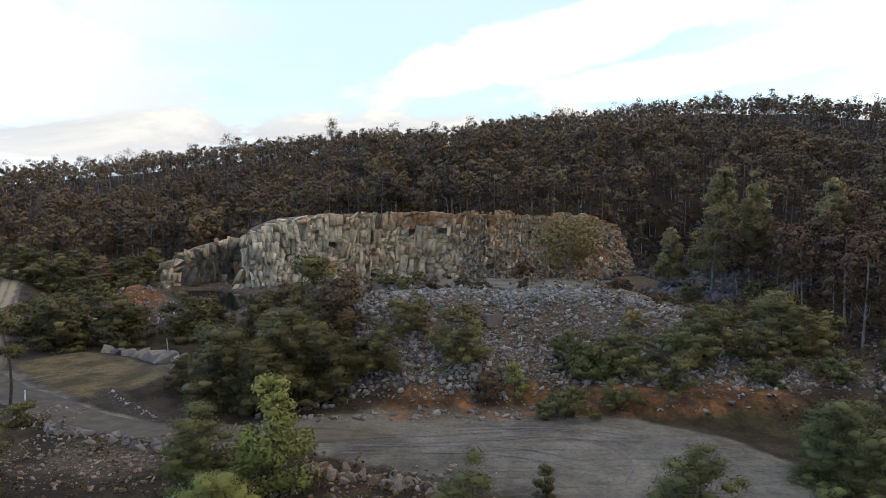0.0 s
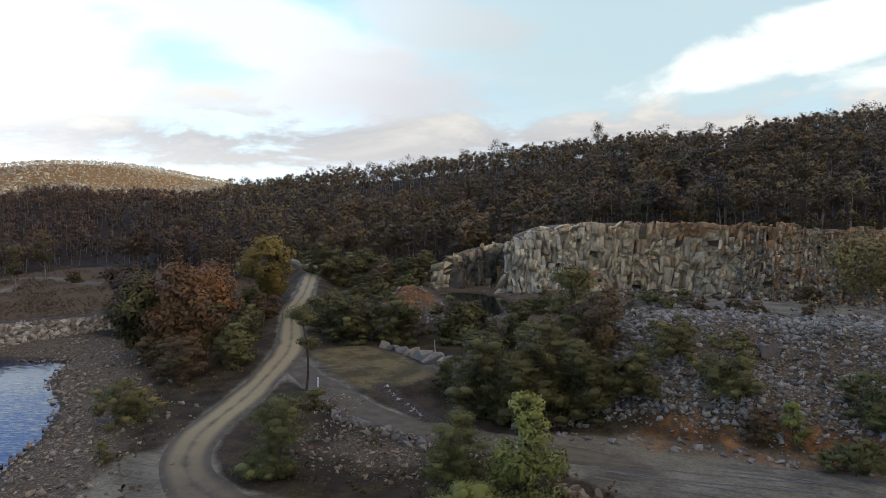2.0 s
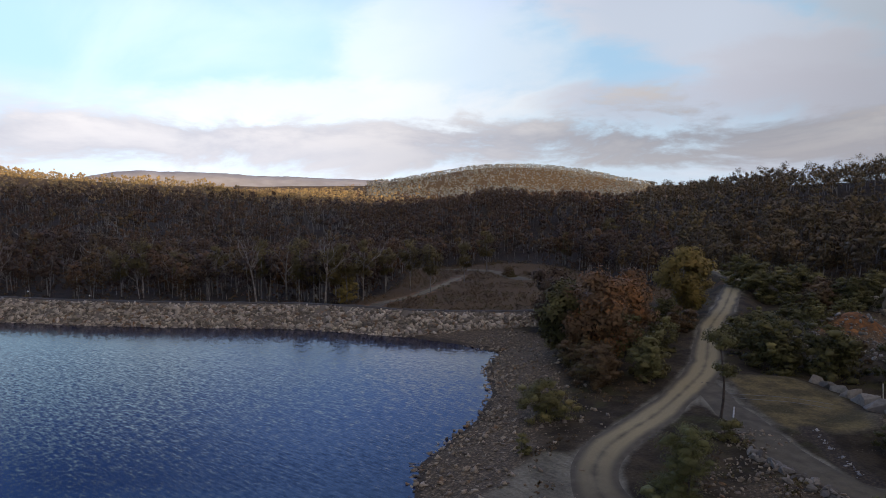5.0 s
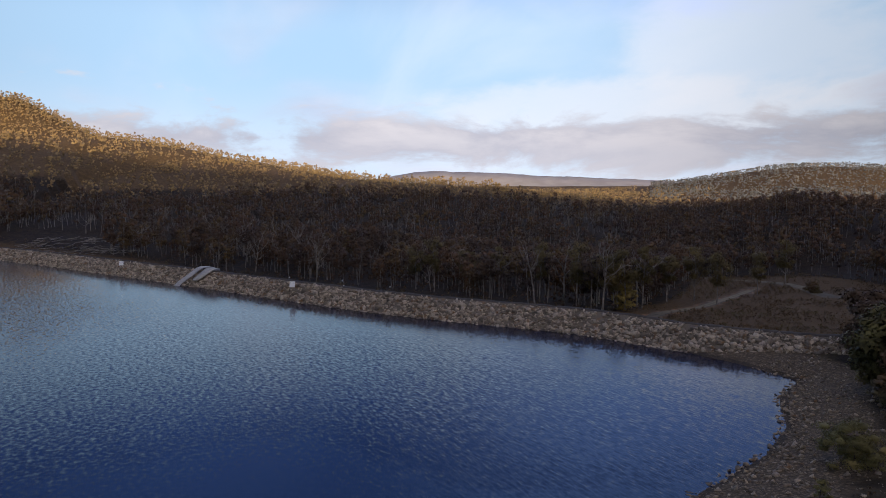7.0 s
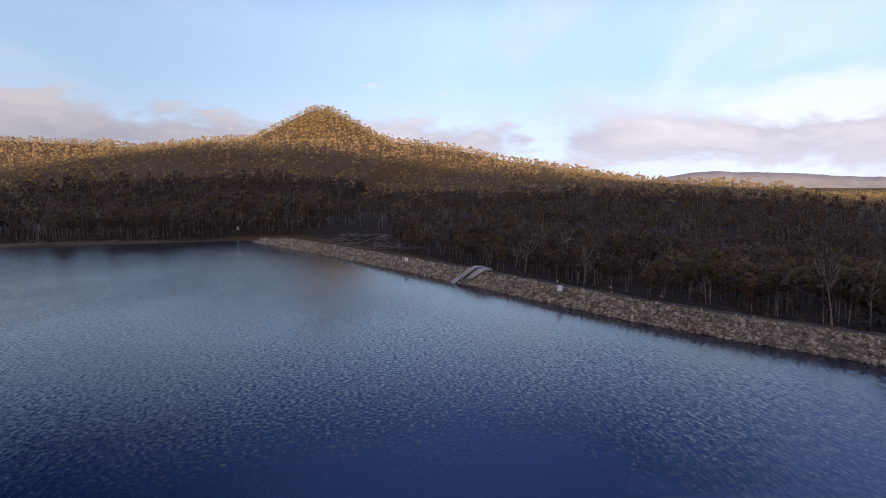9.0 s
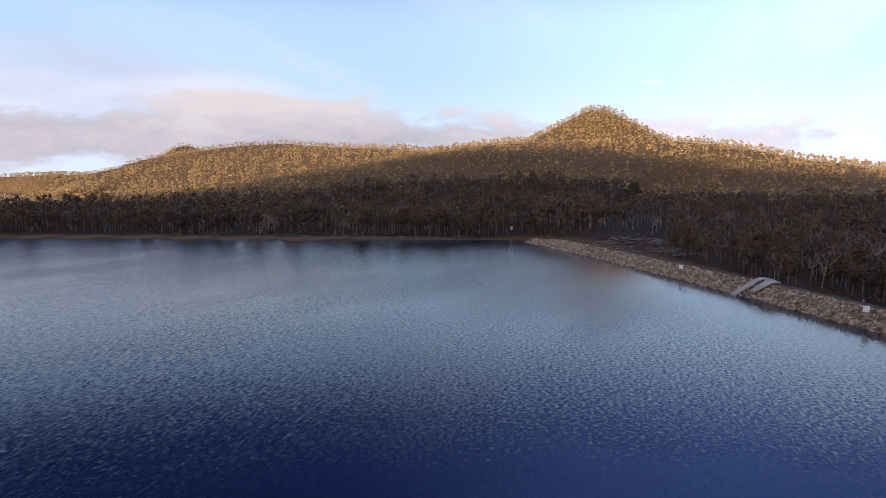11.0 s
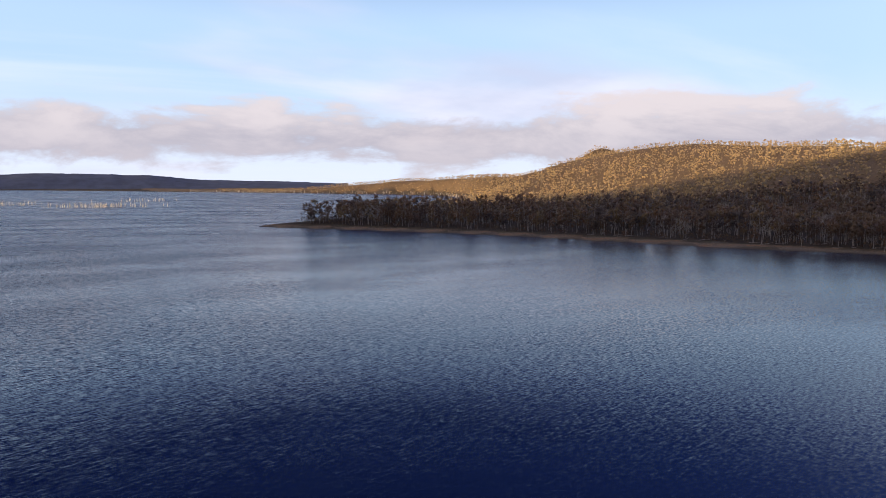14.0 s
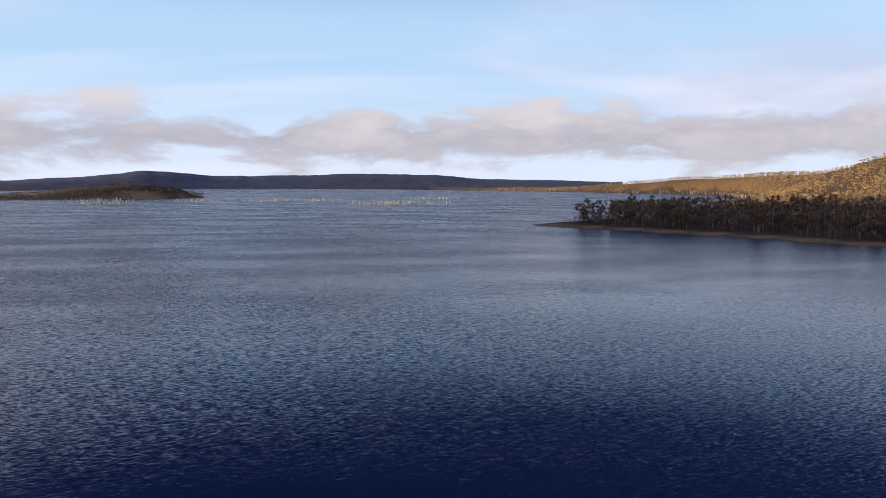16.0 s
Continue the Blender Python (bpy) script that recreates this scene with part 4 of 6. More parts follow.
def build_face():
    c = spline(FACE, 0.5)
    d = np.gradient(c[:, :2], axis=0)
    nrm = np.stack([-d[:, 1], d[:, 0]], 1) / np.linalg.norm(d, axis=1)[:, None]   # into the hill
    arc = np.concatenate([[0], np.cumsum(np.linalg.norm(np.diff(c[:, :2], axis=0), axis=1))])
    S = arc[-1]
    r = np.random.default_rng(17)

    def at(u, v, out):
        """The place on the face at u along, height v, so far proud of it."""
        x, y = np.interp(u, arc, c[:, 0]), np.interp(u, arc, c[:, 1])
        loose = smooth(2, 16, x)
        nx, ny = np.interp(u, arc, nrm[:, 0]), np.interp(u, arc, nrm[:, 1])
        off = (0.10 + 0.42 * loose) * v - 3.2 * loose - 0.6 * np.maximum(1.6 - v, 0) - out
        return np.stack([x + nx * off, y + ny * off, v + 0 * u], -1)

    def top_at(u):
        return np.interp(u, arc, c[:, 2])

    # the solid rock behind, with a cap that runs back under the turf
    nu, nv = int(S / 0.8), 24
    U, Q = np.meshgrid(np.linspace(0, S, nu), np.linspace(0, 1, nv), indexing="ij")
    V = at(U, -0.6 + (top_at(U) + 0.3) * Q, -1.25 + 0.2 * value_noise(U, Q * 14, 3.0, 22))
    nx, ny = np.interp(U[:, -1], arc, nrm[:, 0]), np.interp(U[:, -1], arc, nrm[:, 1])
    caps = []
    for back, low in ((0.8, None), (2.6, 0.05), (5.0, 0.8)):
        bx, by = V[:, -1, 0] + nx * back, V[:, -1, 1] + ny * back
        caps.append(np.stack([bx, by, V[:, -1, 2] + 0.1 if low is None else ground_z(bx, by) - low], -1))
    V = np.concatenate([V, np.stack(caps, 1)], 1)
    me = mesh_np("quarry_face", V.reshape(-1, 3), grid_tris(nu, nv + 3)[:, ::-1], [M_CLIFF])
    put_attr(me, "block", np.full(V.shape[0] * V.shape[1], 0.1))
    put_attr(me, "stain", np.full(V.shape[0] * V.shape[1], 0.3))
    face = tagged(new("quarry_face", me), "blocky grey and rust-stained quarried rock face", "rock face", kind="structure")

    # blocks along the joints: tall and tight on the sound face, small and loose towards its broken end
    bays = np.column_stack([r.uniform(0, S, 70), r.uniform(0, 17, 70)])
    push = r.uniform(-0.8, 1.3, 70)
    V, T, tone, rust, own = [], [], [], [], []
    stack, u = [], 0.0
    while u < S:
        x = float(np.interp(u, arc, c[:, 0]))
        small = 1 - 0.55 * float(smooth(-4, 12, np.array(x)))
        cleft = -46.5 < x < -42.0
        wide = (r.uniform(0.45, 1.5) if r.random() < 0.75 else r.uniform(1.5, 3.0)) * small * (0.45 if cleft else 1.0)
        v, top, out = r.uniform(-1.5, -0.4), float(top_at(u)) + r.uniform(-0.45, 0.35), r.normal(0, 0.22)
        low = r.normal(0, 0.10)
        while v < top:
            tall = (r.uniform(0.4, 1.9) if r.random() < 0.75 else r.uniform(1.9, 4.0)) * small * (1.8 if cleft else 1.0)
            tall = max(min(tall, top - v), 0.3)
            high = r.normal(0, 0.16)
            # a wide block may be split by an upright joint
            cuts = [0.0, 1.0] if wide < 1.3 * small or r.random() < 0.5 else [0.0, r.uniform(0.35, 0.65), 1.0]
            for a, b in zip(cuts[:-1], cuts[1:]):
                q = np.array([(u + a * wide, v + low * (a - 0.5) * wide), (u + b * wide, v + low * (b - 0.5) * wide),
                              (u + b * wide, v + tall + high * (b - 0.5) * wide), (u + a * wide, v + tall + high * (a - 0.5) * wide)])
                q = q + np.stack([0.10 * (q[:, 1] - 8) + (0.2 if cleft else 0.7) * value_noise(q[:, 0], q[:, 1], 5.0, 82) + 0.35 * value_noise(q[:, 0], q[:, 1], 1.7, 81), (0.2 if cleft else 0.8) * value_noise(q[:, 0], q[:, 1], 4.0, 83) + 0.3 * value_noise(q[:, 0], q[:, 1], 1.5, 84)], 1)
                pick = r.random()
                if pick < 0.05:
                    continue
                bits = [q] if pick < 0.5 else [q[[0, 1, 2]], q[[0, 2, 3]]] if pick < 0.75 else [q[[1, 2, 3]], q[[1, 3, 0]]]
                for bit in bits:
                    stack.append((bit.mean(0) + (bit - bit.mean(0)) * 0.975, out + r.normal(0, 0.28)))
            v, low = v + tall, high
        u += wide
    for poly, out in stack:
        p = poly.mean(0)
        if not 0 < p[0] < S:
            continue
        lo = float(smooth(2, 16, np.interp(p[0], arc, c[:, 0])))
        bay = int(np.argmin((((bays - p) * np.array([1.0, 0.6])) ** 2).sum(1)))
        out = max(out + push[bay] * (1 - 0.5 * lo), -0.85)
        tilt = r.normal(0, 0.30 + 0.08 * lo, 2) + np.array([0, -0.08])
        mid, keep = p, float(np.clip(0.10 / math.sqrt(abs(np.ptp(poly[:, 0]) * np.ptp(poly[:, 1])) + 0.01), 0.03, 0.15))
        rim = mid + (poly - mid) * (1 - keep * r.uniform(0.3, 1.2, (len(poly), 1)))
        n = len(poly)
        deep = at(poly[:, 0], poly[:, 1], np.full(n, -1.5))
        edge = at(poly[:, 0], poly[:, 1], out - r.uniform(0.04, 0.30, n) + ((poly - mid) * tilt).sum(1))
        front = at(rim[:, 0], rim[:, 1], out + ((rim - mid) * tilt).sum(1) + r.normal(0, 0.11, n))
        v = np.vstack([deep, edge, front])
        i, k = np.arange(n), np.roll(np.arange(n), -1)
        t = [np.stack([a + i, a + k, a + n + k], 1) for a in (0, n)] + [np.stack([a + i, a + n + k, a + n + i], 1) for a in (0, n)]
        t.append(np.array([(2 * n, 2 * n + k, 2 * n + k + 1) for k in range(1, n - 1)]))
        high = p[1] / max(float(top_at(p[0])), 1)
        x = float(np.interp(p[0], arc, c[:, 0]))
        V.append(v)
        T.append(np.vstack(t))
        # blocks in the left recess lose tone: its shade is painted in
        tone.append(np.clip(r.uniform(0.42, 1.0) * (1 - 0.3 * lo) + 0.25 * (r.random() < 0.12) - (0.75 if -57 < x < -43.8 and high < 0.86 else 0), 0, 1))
        rust.append(np.clip(0.62 * smooth(0.78, 1.0, np.array(high)) * (r.random() < 0.6) + 0.6 * (r.random() < 0.05 + 0.42 * lo) + 0.5 * (-14 < x < 2) * (high > 0.82) + 0.38 * (x > -16) * (high > 0.35) * (value_noise(np.array([x]), np.array([p[1]]), 5.0, 91)[0] > 0.0), 0, 1))
        own.append(-44 < x < -8 and p[1] > 2.5)
    single = [k for k, o in enumerate(own) if o][:300]
    for k in single:
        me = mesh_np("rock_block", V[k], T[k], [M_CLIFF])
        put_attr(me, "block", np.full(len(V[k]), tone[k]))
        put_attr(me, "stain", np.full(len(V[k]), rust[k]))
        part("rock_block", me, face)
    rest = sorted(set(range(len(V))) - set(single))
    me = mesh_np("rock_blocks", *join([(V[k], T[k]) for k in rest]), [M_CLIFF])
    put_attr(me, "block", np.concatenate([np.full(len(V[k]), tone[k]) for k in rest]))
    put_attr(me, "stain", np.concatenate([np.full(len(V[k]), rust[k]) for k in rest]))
    tagged(part("rock_blocks", me, face), kind="stuff")
    # fallen blocks lying on the broken end
    q = np.column_stack([r.uniform(0, S, 2600), r.uniform(0.6, 15.5, 2600)])
    q = q[(np.interp(q[:, 0], arc, c[:, 0]) > 4) & (q[:, 1] < top_at(q[:, 0]) - 0.3)][:800]
    v, t, _, _, _ = scatter(ROCKS, at(q[:, 0], q[:, 1], np.full(len(q), 0.15)), skewed(len(q), 0.3, 1.2, 2.6), 0.5)
    tagged(new("loose_face_blocks", mesh_np("loose_face_blocks", v, t, [M_ROCK])), "loose tan blocks on the crumbled end of the face", "stones", kind="stuff")


build_face()

# rubble: the front of the spoil heap, the foot of the face, the scree and the shore
p = in_box(52000, -18, 46, 61.5, 97)
dens = (0.09 * smooth(61.5, 62.5, p[:, 1]) + 0.91 * smooth(64.5, 68, p[:, 1])) * (1 - smooth(88, 97, p[:, 1])) * (0.42 + 0.58 * smooth(-0.25, 0.25, value_noise(p[:, 0], p[:, 1], 8, 31) + 0.3 * value_noise(p[:, 0], p[:, 1], 2.5, 32))) * (1 - 0.6 * smooth(20, 42, p[:, 0]))
p = p[rng.random(len(p)) < dens * 0.6]
stone_field("spoil_heap_rubble", p, skewed(len(p), 0.20, 0.85, 3.0), "loose broken grey rock on the front of the spoil heap")
p = in_box(500, -48, 40, 145, 160)
p = p[(poly_sdf(PIT, p[:, 0], p[:, 1]) < 2) & (rng.random(len(p)) < 0.8)]
stone_field("face_foot_rubble", p, skewed(len(p), 0.4, 2.0, 2.4), "fallen blocks at the foot of the quarry face")
p = in_box(5200, 28, 70, 126, 186)
p = p[(value_noise(p[:, 0], p[:, 1], 9, 35) > -0.4) & (p[:, 0] > 26 + 0.35 * (p[:, 1] - 126))]
stone_field("scree", p, skewed(len(p), 0.5, 2.4, 2.4), "dark fallen blocks on the scree beyond the quarry face", M_DARKROCK)
p = in_box(1500, 36, 74, 62, 100)
p = p[rng.random(len(p)) < 0.35]
stone_field("slope_stones", p, skewed(len(p), 0.2, 0.9), "scattered stones on the scrubby slope")
p = in_box(26000, -92, -22, 6, 80)
ss = poly_sdf(LAKE, p[:, 0], p[:, 1])
p = p[(ss > -1.0) & (ss < 15) & (rng.random(len(p)) < np.exp(-np.maximum(ss, 0) / 6))]
stone_field("shore_stones", p, skewed(len(p), 0.12, 0.75, 3.0), "brown and grey stones along the lake shore", M_SHORE)
p = np.vstack([in_box(900, -36, -14, 48, 58.5), in_box(350, -12, 4, 44, 51.5), in_box(260, -40, -34, 60, 66)])
stone_field("bank_stones", p, skewed(len(p), 0.12, 0.6, 3.2), "rough stones on the bank below the side road", M_SHORE)
p = np.array([-35, 71.0]) + rng.random((34, 1)) * np.array([[9.0, -8.6]]) + rng.normal(0, 0.22, (34, 2))
stone_field("drain_stones", p, skewed(len(p), 0.15, 0.5, 2.0), "pale stones along the drain beside the yard", M_PALE)
p = np.vstack([in_box(300, -60, -36, 110, 122), in_box(160, -60, -45, 114, 128)])
stone_field("pond_stones", p, skewed(len(p), 0.2, 1.0, 2.5), "pale stones on the pond's edge")
p = in_box(260, -128, -100, 186, 200)
stone_field("far_rock_heap", p, skewed(len(p), 0.6, 2.0, 2.0), "grey rock heap in the trees")


def boulder(x, y, size, flat, turn, label, group, mat=None):
    v, f = BLOCKS[int(abs(x * 7 + y * 3)) % len(BLOCKS)]
    bm = bmesh.new()
    vs = [bm.verts.new(q) for q in v * np.array([1.1, 1.0, 1.25 * flat])]
    for t in f:
        bm.faces.new([vs[i] for i in t])
    bmesh.ops.dissolve_limit(bm, angle_limit=0.12, verts=bm.verts[:], edges=bm.edges[:])
    bmesh.ops.bevel(bm, geom=bm.edges[:], offset=0.018, segments=1, affect="EDGES", profile=0.6)
    bmesh.ops.recalc_face_normals(bm, faces=bm.faces[:])
    me = bpy.data.meshes.new("boulder")
    bm.to_mesh(me)
    bm.free()
    me.materials.append(mat or M_ROCKO)
    ob = new("boulder", me)
    ob.matrix_world = pose(x, y, one_z(x, y) + size * 0.12 * flat, 14 * math.sin(x * 3), 14 * math.cos(y * 5), turn) @ Matrix.Scale(size, 4)
    return tagged(ob, label, "boulder", group)


for x, y, sz, fl in ((-43.6, 89.2, 2.0, 0.8), (-41.8, 88.1, 2.1, 0.75), (-39.8, 86.9, 1.9, 0.8), (-37.9, 85.8, 2.4, 0.8), (-35.8, 84.6, 2.6, 0.85), (-33.6, 82.9, 2.9, 0.9), (-32.4, 85.0, 2.0, 0.8), (-31.8, 81.2, 1.8, 0.8)):
    boulder(x, y, sz, fl, x * 31, "large pale grey boulder edging the gravel yard", "yard boulders", M_PALEO)
for k in range(58):
    f = k / 57
    x, y = -35.5 + 12.5 * f + rng.normal(0, 0.35), 60.2 - 4.6 * f + rng.normal(0, 0.45)
    boulder(x, y, rng.uniform(0.45, 1.05), 0.9, rng.uniform(0, 360), "angular grey-brown rock beside the side road", "roadside rocks", M_ROCKO)
for k in range(46):
    f = (k + rng.uniform(-0.3, 0.3)) / 45
    x, y = -11.0 + 13.0 * f + rng.normal(0, 0.25), 53.0 - 5.2 * f - 0.6 * math.sin(3 * f) + rng.normal(0, 0.45) - 0.5
    boulder(x, y, rng.uniform(0.55, 1.25), 0.9, x * 77, "angular brown rock holding the edge of the gravel pad", "pad edge rocks", M_BROWNROCK)
boulder(5.8, 79.2, 2.0, 1.0, 20, "large pale boulder on the spoil heap", "")
boulder(-46.0, 137.0, 2.2, 0.8, 50, "pale rock standing in the quarry pond", "")


# ---------------------------------------------------------------- the dam
CREST_Z, FACE_W = 3.7, 6.0


def dam_frame(step):
    c = spline(DAM_LINE, step)
    d = np.gradient(c, axis=0)
    nrm = np.stack([d[:, 1], -d[:, 0]], 1) / np.linalg.norm(d, axis=1)[:, None]
    if nrm[len(c) // 2] @ np.array([-1, 1]) < 0:
        nrm = -nrm
    return c, nrm


def build_dam():
    c, n = dam_frame(1.5)
    prof = [(-4.0, -2.4), (0.0, -0.1), (FACE_W, CREST_Z - 0.15), (FACE_W + 0.4, CREST_Z), (FACE_W + 1.5, CREST_Z), (FACE_W + 2.0, CREST_Z - 0.25), (FACE_W + 15, -4.5)]
    P = np.stack([np.column_stack([c + n * o, np.full(len(c), z)]) for o, z in prof], 1)
    P[..., 2] += 0.12 * value_noise(P[..., 0], P[..., 1], 2.0, 41)
    i = np.arange(len(c))
    fall = smooth(len(c) - 26, len(c) - 1, i) * 1.9
    P[..., 2] -= fall[:, None] * (P[..., 2] > 1)
    t = grid_tris(len(c), len(prof))
    col = np.concatenate([np.tile(np.arange(len(prof) - 1), len(c) - 1)] * 2)
    me = mesh_np("dam", P.reshape(-1, 3), t, [M_DAMROCK, M_CREST, M_HEATHBANK], np.where(col < 2, 0, np.where(col < 5, 1, 2)))
    if me.polygons[len(me.polygons) // 2].normal.z < 0:
        me.flip_normals()
    dam = tagged(new("dam", me), "rock-faced embankment dam with a pale gravel crest", "dam", kind="structure")
    L = len(c) - 1
    num = 9500
    u = rng.random(num) * L
    w = rng.random(num) * 1.03 - 0.05
    k = np.minimum(u.astype(int), L - 1)
    f = (u - k)[:, None]
    base, nn = c[k] * (1 - f) + c[k + 1] * f, n[k]
    xy = base + nn * (w * FACE_W)[:, None]
    fz = (smooth(len(c) - 26, len(c) - 1, u) * 1.9)
    z = -0.1 + (CREST_Z - fz) * np.minimum(w, 1.0)
    size = skewed(num, 0.55, 1.5, 2.2) * (1 - 0.3 * (w > 0.9))
    pos = np.column_stack([xy, z + size * 0.02])
    near = (xy[:, 1] > 30) & (rng.random(num) < 0.30)
    idx = np.flatnonzero(near)[:300]
    rest = np.setdiff1d(np.arange(num), idx)
    v, t, s, _, _ = scatter(ROCKS, pos[rest], size[rest], 0.3)
    tagged(part("armour_stones", mesh_np("armour_stones", v, t, [M_DAMROCK]), dam), kind="stuff")
    shapes = [mesh_np("stone", q, f, [M_DAMROCKO]) for q, f in ROCKS]
    for i in idx:
        ob = part("stone", shapes[i % len(shapes)], dam)
        ob.matrix_basis = pose(*pos[i], *rng.uniform(-25, 25, 2), rng.uniform(0, 360)) @ Matrix.Scale(size[i], 4)
    return dam


M_HEATHBANK = plain("grassy_bank", (0.075, 0.055, 0.030), 0.95, 0.8, 0.5)
build_dam()


# ---------------------------------------------------------------- plants
def tube(points, radii, sides):
    p, r = np.asarray(points, float), np.asarray(radii, float)
    d = np.gradient(p, axis=0)
    d /= np.linalg.norm(d, axis=1)[:, None] + 1e-9
    a = np.cross(d, (0.31, 0.95, 0.05))
    a /= np.linalg.norm(a, axis=1)[:, None] + 1e-9
    b = np.cross(d, a)
    th = np.arange(sides) / sides * 2 * np.pi
    v = p[:, None] + r[:, None, None] * (np.cos(th)[None, :, None] * a[:, None] + np.sin(th)[None, :, None] * b[:, None])
    n = len(p)
    i = np.arange(n - 1)[:, None] * sides
    j = np.arange(sides)[None]
    k = (j + 1) % sides
    t = np.concatenate([np.stack([i + j, i + k, i + sides + k], -1).reshape(-1, 3), np.stack([i + j, i + sides + k, i + sides + j], -1).reshape(-1, 3)])
    return v.reshape(-1, 3), t


def core_shape(level):
    if not level:
        return np.array([(1, 0, 0.1), (0, 1, 0.1), (-1, 0, 0.1), (0, -1, 0.1), (0, 0, 0.9), (0, 0, -0.6)], float), np.array([(0, 1, 4), (1, 2, 4), (2, 3, 4), (3, 0, 4), (1, 0, 5), (2, 1, 5), (3, 2, 5), (0, 3, 5)])
    bm = bmesh.new()
    bmesh.ops.create_icosphere(bm, subdivisions=level, radius=1.0)
    bm.verts.index_update()
    v, f = np.array([q.co[:] for q in bm.verts]), np.array([[q.index for q in fc.verts] for fc in bm.faces])
    bm.free()
    return v, f


CORE = [core_shape(0), core_shape(1)]


def cores(centres, radii, flat, level, lumpy=0.2):
    """The dense inside of each leaf clump: a lumpy flattened mass."""
    v, f = CORE[level]
    n = len(centres)
    wob = 1 + lumpy * rng.uniform(-1.2, 0.8, (n, len(v), 1))
    P = centres[:, None] + v[None] * wob * radii[:, None, None] * np.array([1, 1, flat])
    T = f[None] + (np.arange(n) * len(v))[:, None, None]
    mid = centres.mean(0)
    N = unit(v[None] * np.array([1, 1, 1 / max(flat, 0.4)]) + 0.35 * unit(P - mid) + np.array([0, 0, 0.25]))
    return P.reshape(-1, 3), T.reshape(-1, 3), N.reshape(-1, 3)


def leaves(centres, radii, per, size, flat=0.65, quad=True, out=0.9, soft_w=(0.75, 0.55), inner=0.15):
    """Small leaf sprays round clump centres."""
    n = len(centres) * per
    c = np.repeat(centres, per, 0)
    r = np.repeat(radii, per)[:, None]
    d = rng.normal(size=(n, 3))
    d /= np.linalg.norm(d, axis=1)[:, None]
    pos = c + d * r * rng.uniform(inner, 1.15, (n, 1)) * np.array([1, 1, flat])
    nr = d * out + rng.normal(size=(n, 3)) * 0.42 + np.array([0, 0, 0.45])
    nr /= np.linalg.norm(nr, axis=1)[:, None]
    a = np.cross(nr, rng.normal(size=(n, 3)))
    a /= np.linalg.norm(a, axis=1)[:, None]
    b = np.cross(nr, a)
    s = size * rng.uniform(0.65, 1.35, (n, 1))
    a, b = a * s, b * s * 0.55
    mid = centres.mean(0)
    soft = unit(soft_w[0] * d + soft_w[1] * unit(pos - mid) + np.array([0, 0, 0.22]) + rng.normal(size=(n, 3)) * 0.12)
    if quad:
        v = np.stack([pos - a, pos - b + 0.12 * nr * s, pos + a, pos + b + 0.12 * nr * s], 1).reshape(-1, 3)
        i = np.arange(n)[:, None] * 4
        return v, np.concatenate([i + np.array([[0, 1, 2]]), i + np.array([[0, 2, 3]])]), np.repeat(soft, 4, 0)
    v = np.stack([pos - a, pos + a * 0.6 - b * 1.2, pos + a * 0.6 + b * 1.2], 1).reshape(-1, 3)
    return v, np.arange(n * 3).reshape(-1, 3), np.repeat(soft, 3, 0)


